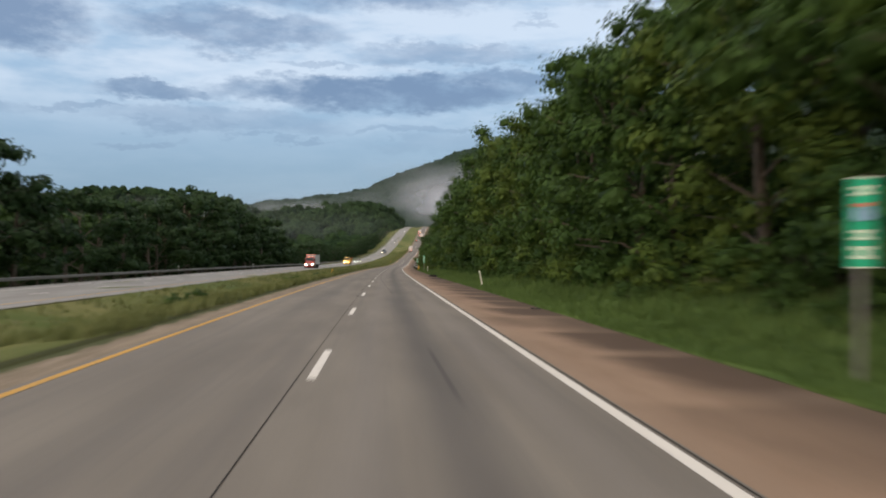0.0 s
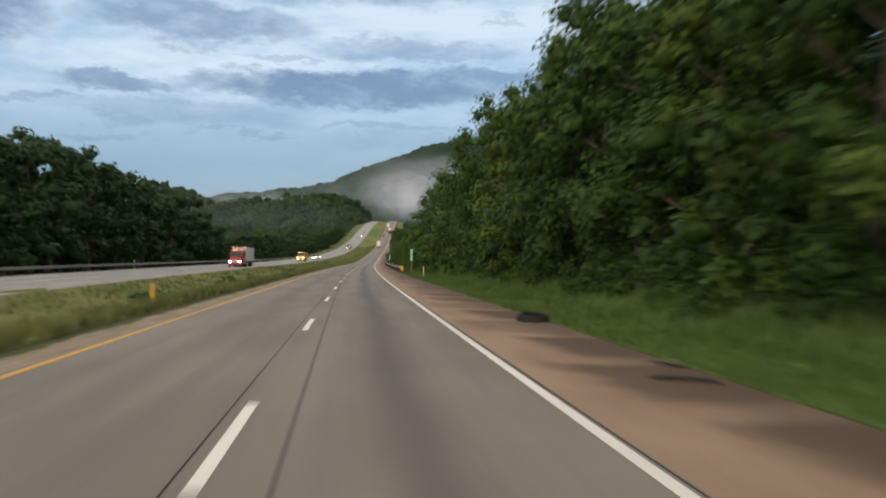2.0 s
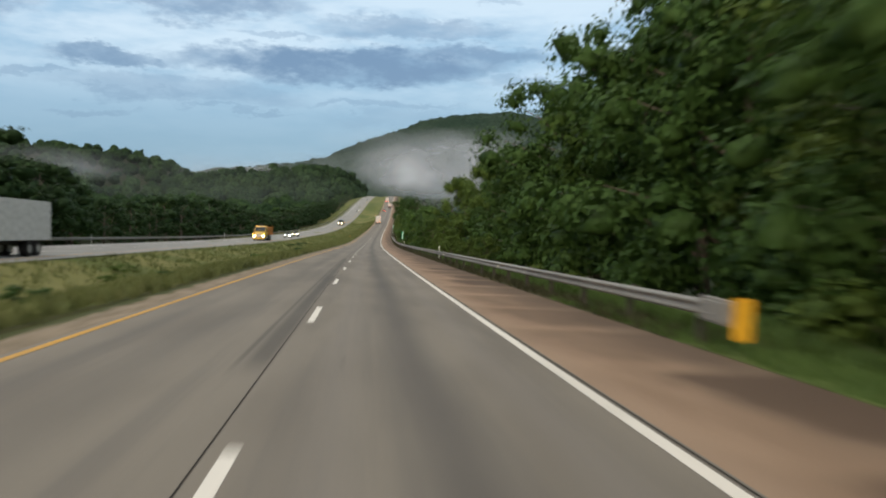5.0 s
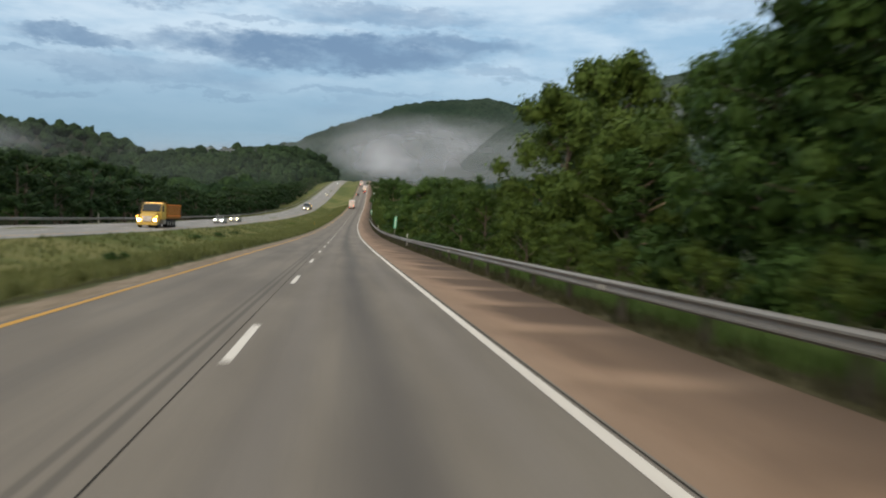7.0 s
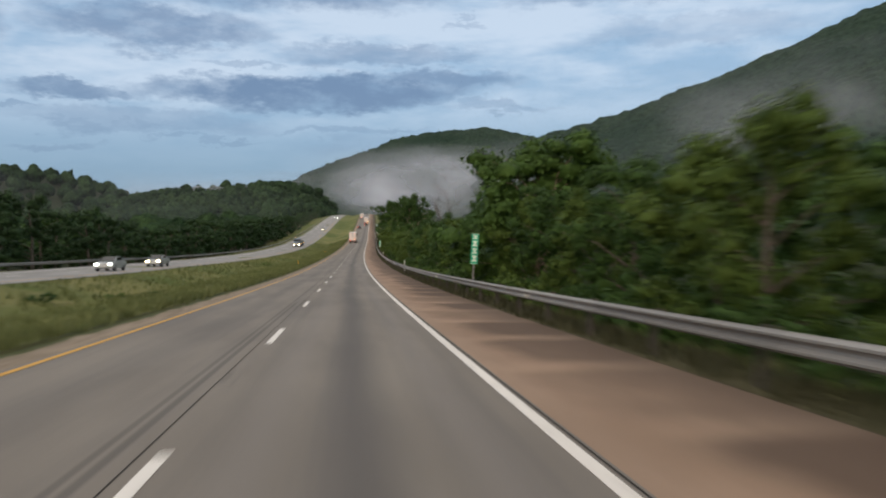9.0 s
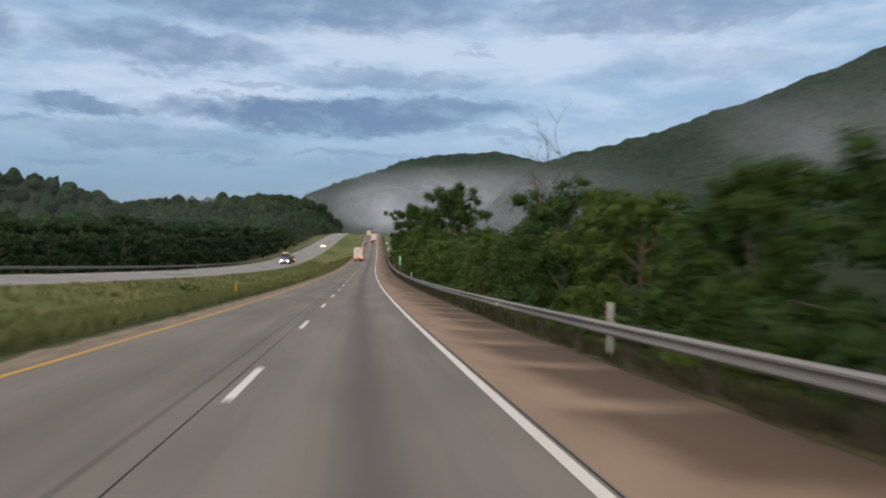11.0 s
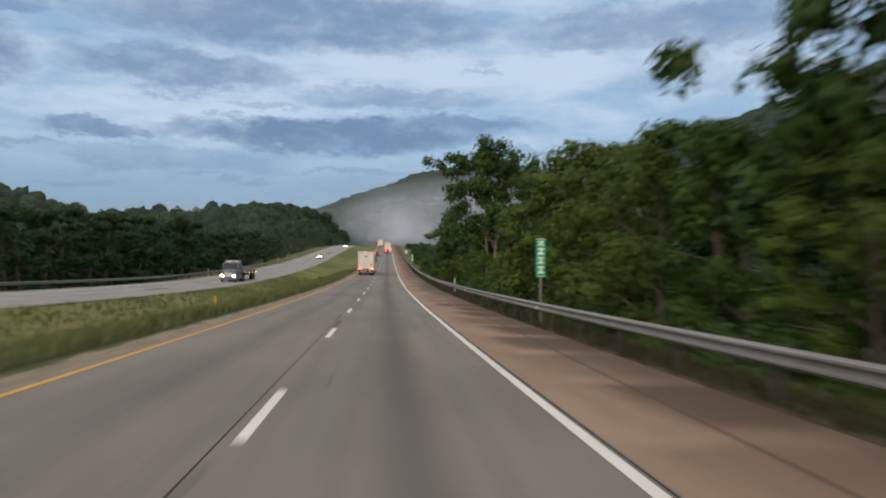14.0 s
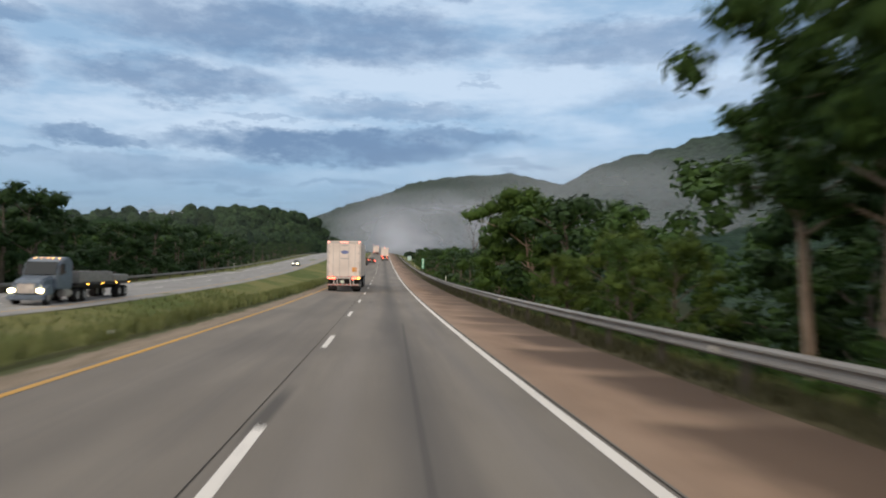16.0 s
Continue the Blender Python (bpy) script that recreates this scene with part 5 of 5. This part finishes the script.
def trailer_truck(label, body, paint, length=13.7, top=3.85, logo=True):
    """A lorry with a closed box trailer; its rear doors are at y = 0."""
    root = tagged(new("box_trailer_truck"), label, "truck")
    slab("trailer_body", (-1.28, 1.28, 0.03, length, 1.12, top), body, root, 0.04)
    for n, d in (("rear_frame", (-1.3, -1.18, -0.03, 0.1, 1.05, top + 0.02)), ("rear_frame", (1.18, 1.3, -0.03, 0.1, 1.05, top + 0.02)), ("rear_frame", (-1.3, 1.3, -0.035, 0.1, top - 0.16, top + 0.03)), ("rear_frame", (-1.3, 1.3, -0.035, 0.1, 0.98, 1.16))):
        slab(n, d, M_FRAME, root, 0.02)
    for x0, x1 in ((-1.17, -0.008), (0.008, 1.17)):
        door = slab("rear_door", (x0, x1, -0.012, 0.03, 1.17, top - 0.17), body, root, 0.01)
        for k in (0.3, 0.72):
            x = x0 + (x1 - x0) * k
            slab("lock_rod", (x - 0.018, x + 0.018, -0.05, -0.015, 1.15, top - 0.15), M_FRAME, door, 0.006)
        for z in (1.5, 2.2, 2.9, 3.4):
            xh = x0 if x0 < -0.5 else x1 - 0.12
            slab("hinge", (xh, xh + 0.12, -0.028, -0.013, z, z + 0.07), M_FRAME, door, 0.004)
    lamps(root, "marker_lamp", [(-0.22, top - 0.06), (0.0, top - 0.06), (0.22, top - 0.06), (-1.16, top - 0.06), (1.16, top - 0.06)], (0.14, 0.07), -0.036, M_MARK)
    lamps(root, "tail_lamp", [(-1.12, 1.02), (-0.92, 1.02), (-0.72, 1.02), (0.72, 1.02), (0.92, 1.02)], (0.15, 0.16), -0.036, M_TAIL)
    lamps(root, "turn_lamp", [(1.14, 1.02)], (0.16, 0.17), -0.036, M_TURN)
    guard = slab("rear_guard", (-1.2, 1.2, -0.06, 0.04, 0.46, 0.57), M_FRAME, root, 0.012)
    for i in range(8):
        slab("tape", (-1.18 + i * 0.3, -1.03 + i * 0.3, -0.066, -0.061, 0.485, 0.545), M_STRIPE, guard)
        slab("tape", (-1.15 + i * 0.3, -1.0 + i * 0.3, -0.04, -0.036, 1.12, 1.155), M_STRIPE, root)
    for x in (-0.75, -0.5, 0.5, 0.75):
        slab("guard_upright", (x - 0.04, x + 0.04, -0.05, 0.03, 0.5, 1.0), M_FRAME, root, 0.01)
    for x in (-0.86, 0.86):
        slab("mudflap", (x - 0.32, x + 0.32, 0.55, 0.57, 0.18, 0.98), M_RUBBER, root, 0.004)
    slab("trailer_frame", (-0.5, 0.5, 0.1, length - 0.4, 0.85, 1.12), M_CHASSIS, root, 0.02)
    slab("axle_beam", (-1.0, 1.0, 1.1, 2.7, 0.45, 0.6), M_CHASSIS, root, 0.03)
    for x in (-0.94, 0.94):
        for y in (1.2, 2.5):
            wheel(root, x, y, 0.5, 0.58)
    slab("landing_gear", (-0.6, 0.6, length - 3.6, length - 3.4, 0.3, 0.9), M_CHASSIS, root, 0.03)
    if logo:
        bm = bmesh.new()
        disc(bm, 0.5, 0.006, pose(0.05, -0.017, 3.02, 90, 0, 0), 32)
        bmesh.ops.scale(bm, vec=(0.62, 1, 0.27), verts=bm.verts, space=Matrix.Translation((-0.05, 0, -3.02)))
        part("emblem", bm, M_BLUELOGO, root)
        slab("lettering_bar", (-0.2, 0.28, -0.018, -0.0125, 3.5, 3.58), M_BARS, root)
        slab("lettering_bar", (-0.25, 0.33, -0.018, -0.0125, 2.5, 2.56), M_BARS, root)
        slab("placard", (0.62, 0.98, -0.018, -0.0125, 1.52, 1.86), M_PLACARD, root, 0.01)
        bm = bmesh.new()
        disc(bm, 0.16, 0.1, pose(-0.12, 0.2, 0.78, 90, 0, 0), 18)
        part("tank_end", bm, M_SIGNWHITE, root)
    tractor(root, length - 1.4, paint, None, 3.75)
    return root


truck = grounded(trailer_truck("cream box trailer truck with lit red tail lamps", M_TRAILER, M_CABGREY), 587, -1.68)
grounded(trailer_truck("white box trailer truck with red lamps climbing the hill", M_TRAILER, M_CABRED, 12.0, 3.8, False), 782, 1.9)
grounded(trailer_truck("pale box trailer truck with red lamps in the passing lane", M_TRAILER, M_CABGREY, 12.0, 3.7, False), 857, -1.7)


def car(label, paint, front=None, rear=None):
    """A saloon car, nose at +y, length 4.6 m."""
    root = tagged(new("car"), label, "car")
    prism("body", [(-2.28, 0.45), (-2.3, 0.85), (-2.15, 1.02), (-1.2, 1.04), (0.9, 0.98), (2.0, 0.86), (2.28, 0.7), (2.3, 0.42), (1.9, 0.28), (-1.9, 0.28)], -0.9, 0.9, paint, root, 0.1)
    prism("cabin", [(-1.75, 1.0), (-1.05, 1.42), (0.1, 1.46), (1.0, 0.97)], -0.72, 0.72, paint, root, 0.08)
    prism("rear_window", [(-1.72, 1.05), (-1.78, 1.07), (-1.12, 1.44), (-1.06, 1.40)], -0.62, 0.62, M_GLASS, root, 0.0)
    prism("windscreen", [(0.14, 1.44), (0.2, 1.46), (0.98, 1.02), (0.92, 0.98)], -0.64, 0.64, M_GLASS, root, 0.0)
    for x in (-0.735, 0.72):
        prism("side_window", [(-1.3, 1.06), (-0.95, 1.36), (0.05, 1.39), (0.7, 1.05)], x, x + 0.015, M_GLASS, root, 0.0)
    for x in (-0.8, 0.8):
        for y in (-1.4, 1.4):
            wheel(root, x, y, 0.33, 0.22)
    slab("rear_bumper", (-0.86, 0.86, -2.36, -2.25, 0.4, 0.66), paint, root, 0.05)
    lamps(root, "tail_lamp", [(-0.68, 0.86), (0.68, 0.86)], (0.34, 0.16), -2.29, rear or M_STRIPE, 0.05)
    lamps(root, "headlamp", [(-0.64, 0.70), (0.64, 0.70)], (0.36, 0.18), 2.33, front or M_SIGNWHITE, 0.06)
    slab("plate", (-0.26, 0.26, -2.375, -2.362, 0.62, 0.74), M_SIGNWHITE, root)
    return root


grounded(car("dark saloon car with red tail lamps on", M_CARDARK, None, M_TAIL), 726, -1.7)
grounded(car("dark red-lit car ahead of the trucks", M_CARDARK, None, M_TAIL), 762, 1.9)
grounded(car("silver car with headlamps on in oncoming traffic", M_CARWHITE, M_BEAMCOOL), 378, -22.4, True, True)
grounded(car("silver car following with headlamps on", M_CARWHITE, M_BEAM), 396, -22.4, True, True)
grounded(car("oncoming car with bright headlamps on the hill", M_CARWHITE, M_BEAM), 735, -22.4, True, True)
grounded(car("distant oncoming car with headlamps near the crest", M_CARWHITE, M_BEAMCOOL), 905, -22.4, True, True)

# oncoming box truck with a red cab
red = tagged(new("box_truck"), "oncoming white box truck with red cab and headlamps on", "truck")
tractor(red, 0.0, M_CABRED, M_BEAMCOOL, 3.3)
slab("cargo_box", (-1.28, 1.28, -8.5, 1.4, 1.05, 3.75), plain("white_box_paint", (0.50, 0.50, 0.50), 0.5), red, 0.04)
lamps(red, "roof_marker", [(-1.1, 3.74), (-0.4, 3.74), (0.4, 3.74), (1.1, 3.74)], (0.14, 0.08), 1.44, M_MARK, 0.03)
slab("box_frame", (-0.5, 0.5, -8.4, 0.0, 0.75, 1.05), M_CHASSIS, red, 0.02)
for q in (-0.94, 0.94):
    for yy in (-6.6, -5.3):
        wheel(red, q, yy, 0.5, 0.56)
grounded(red, 213, -22.4, True, True)

# oncoming dump truck
dump = tagged(new("dump_truck"), "oncoming yellow dump truck with orange body and lamps on", "truck")
tractor(dump, 0.0, M_CABYELLOW, M_BEAM, 3.2)
prism("tipper_body", [(-6.2, 1.15), (-6.35, 2.85), (1.2, 2.95), (1.3, 1.15)], -1.25, 1.25, M_BEDORANGE, dump, 0.05)
for k in range(6):
    for x in (-1.3, 1.24):
        slab("side_rib", (x, x + 0.06, -5.6 + k * 1.25, -5.45 + k * 1.25, 1.2, 2.85), M_BEDORANGE, dump, 0.01)
# the orange glow along the body is put into both rails' colour
slab("top_rail", (-1.32, 1.32, -6.35, 1.25, 2.82, 2.98), plain("orange_glow_rail", (0.85, 0.26, 0.03), 0.4), dump, 0.03)
slab("lower_rail", (-1.32, 1.32, -6.2, 1.25, 1.42, 1.6), plain("orange_glow_lower_rail", (0.8, 0.24, 0.03), 0.4), dump, 0.03)
slab("cab_guard", (-1.25, 1.25, 1.2, 2.4, 3.1, 3.2), M_BEDORANGE, dump, 0.03)
slab("tipper_frame", (-0.5, 0.5, -5.8, 0.0, 0.75, 1.15), M_CHASSIS, dump, 0.02)
for q in (-0.94, 0.94):
    for yy in (-3.2, -1.9):
        wheel(dump, q, yy, 0.5, 0.56)
for x in (-1.15, 1.15):
    slab("fog_lamp", (x - 0.1, x + 0.1, 6.2, 6.28, 1.35, 1.5), M_TURN, dump, 0.03)
grounded(dump, 333, -22.4, True, True)

# oncoming flatbed
flat = tagged(new("flatbed_truck"), "oncoming grey flatbed truck carrying pale steel, headlamps on", "truck")
tractor(flat, 0.0, M_CABGREY, M_BEAM, 3.3)
slab("flatbed", (-1.28, 1.28, -10.6, 1.1, 1.15, 1.36), M_CHASSIS, flat, 0.03)
slab("flatbed_frame", (-0.5, 0.5, -10.4, 0.4, 0.8, 1.15), M_CHASSIS, flat, 0.03)
slab("load", (-1.2, 1.2, -6.4, 0.6, 1.37, 2.25), M_COIL, flat, 0.08)
slab("load", (-1.2, 1.2, -10.2, -6.5, 1.37, 1.95), M_COIL, flat, 0.08)
for k in range(4):
    slab("tie_strap", (-1.17, 1.17, -5.8 + k * 1.7, -5.74 + k * 1.7, 1.37, 2.265), M_CHASSIS, flat)
    slab("side_marker", (-1.33, -1.28, -10.0 + k * 3.0, -9.9 + k * 3.0, 1.22, 1.32), M_TURN, flat)
for q in (-0.94, 0.94):
    for yy in (-9.4, -8.0):
        wheel(flat, q, yy, 0.5, 0.56)
grounded(flat, 587.3, -22.4, True, True)

# ---- litter on the shoulder ----
bm = bmesh.new()
for i in range(3):
    q = bmesh.ops.create_cone(bm, cap_ends=False, segments=26, radius1=0.50 - 0.03 * i, radius2=0.47 - 0.03 * i, depth=0.12)
    bmesh.ops.transform(bm, matrix=pose(0.04 * i, 0.03 * i, 0.08 + 0.03 * i, 1.5 * i, 1, 20 * i), verts=q["verts"])
for v in bm.verts:
    v.co.z += 0.025 * noise.noise(v.co * 3.0)
tyre = tagged(part("tyre_casing", bm, M_RUBBER, None), "blown black tyre casing lying on the shoulder", "tyre")
tyre.matrix_world = turned(87.9, 6.5, 0.02)
md = tyre.modifiers.new("thick", "SOLIDIFY")
md.thickness = 0.05
for s_, o_, w_, l_, r_ in ((76.8, 6.2, 0.16, 1.0, 70), (78.5, 6.7, 0.14, 0.6, 20), (60.5, 6.2, 0.12, 0.5, 40), (27.0, 6.6, 0.12, 0.4, 75)):
    bm = bmesh.new()
    r = bmesh.ops.create_grid(bm, x_segments=3, y_segments=14, size=0.5)
    bmesh.ops.scale(bm, vec=(w_, l_, 1), verts=bm.verts)
    for v in bm.verts:
        v.co.z += 0.03 + 0.05 * abs(noise.noise(Vector((v.co.x * 3, v.co.y * 4, s_))))
        v.co.x += 0.12 * math.sin(v.co.y * 3.0 + s_)
    ob = tagged(part("tyre_tread_strip", bm, M_RUBBER, None), "torn strip of black tyre tread on the shoulder", "tyre tread", "tyre scraps")
    ob.matrix_world = turned(s_, o_, 0.0, r_)
    md = ob.modifiers.new("thick", "SOLIDIFY")
    md.thickness = 0.02
bm = bmesh.new()
box(bm, -0.12, 0.12, -0.08, 0.08, 0.0, 0.09, 0.03)
tagged(part("plastic_litter", bm, M_REFL, None), "crumpled white plastic litter in the median grass", "litter").matrix_world = turned(547.5, -5.0, gz(547.5, -5.0) + 0.05, 30)
bm = bmesh.new()
box(bm, -0.55, 0.55, -0.03, 0.03, 1.2, 2.4, 0.03)
exit_board = tagged(new("roadside_board"), "small pale roadside board on two posts", "road sign")
part("board", bm, plain("pale_green_sheeting", (0.45, 0.62, 0.58), 0.4), exit_board)
for x in (-0.35, 0.35):
    slab("post", (x - 0.04, x + 0.04, 0.03, 0.09, -0.4, 2.3), M_STEEL, exit_board, 0.01)
exit_board.matrix_world = turned(735, 8.6, gz(735, 8.6))
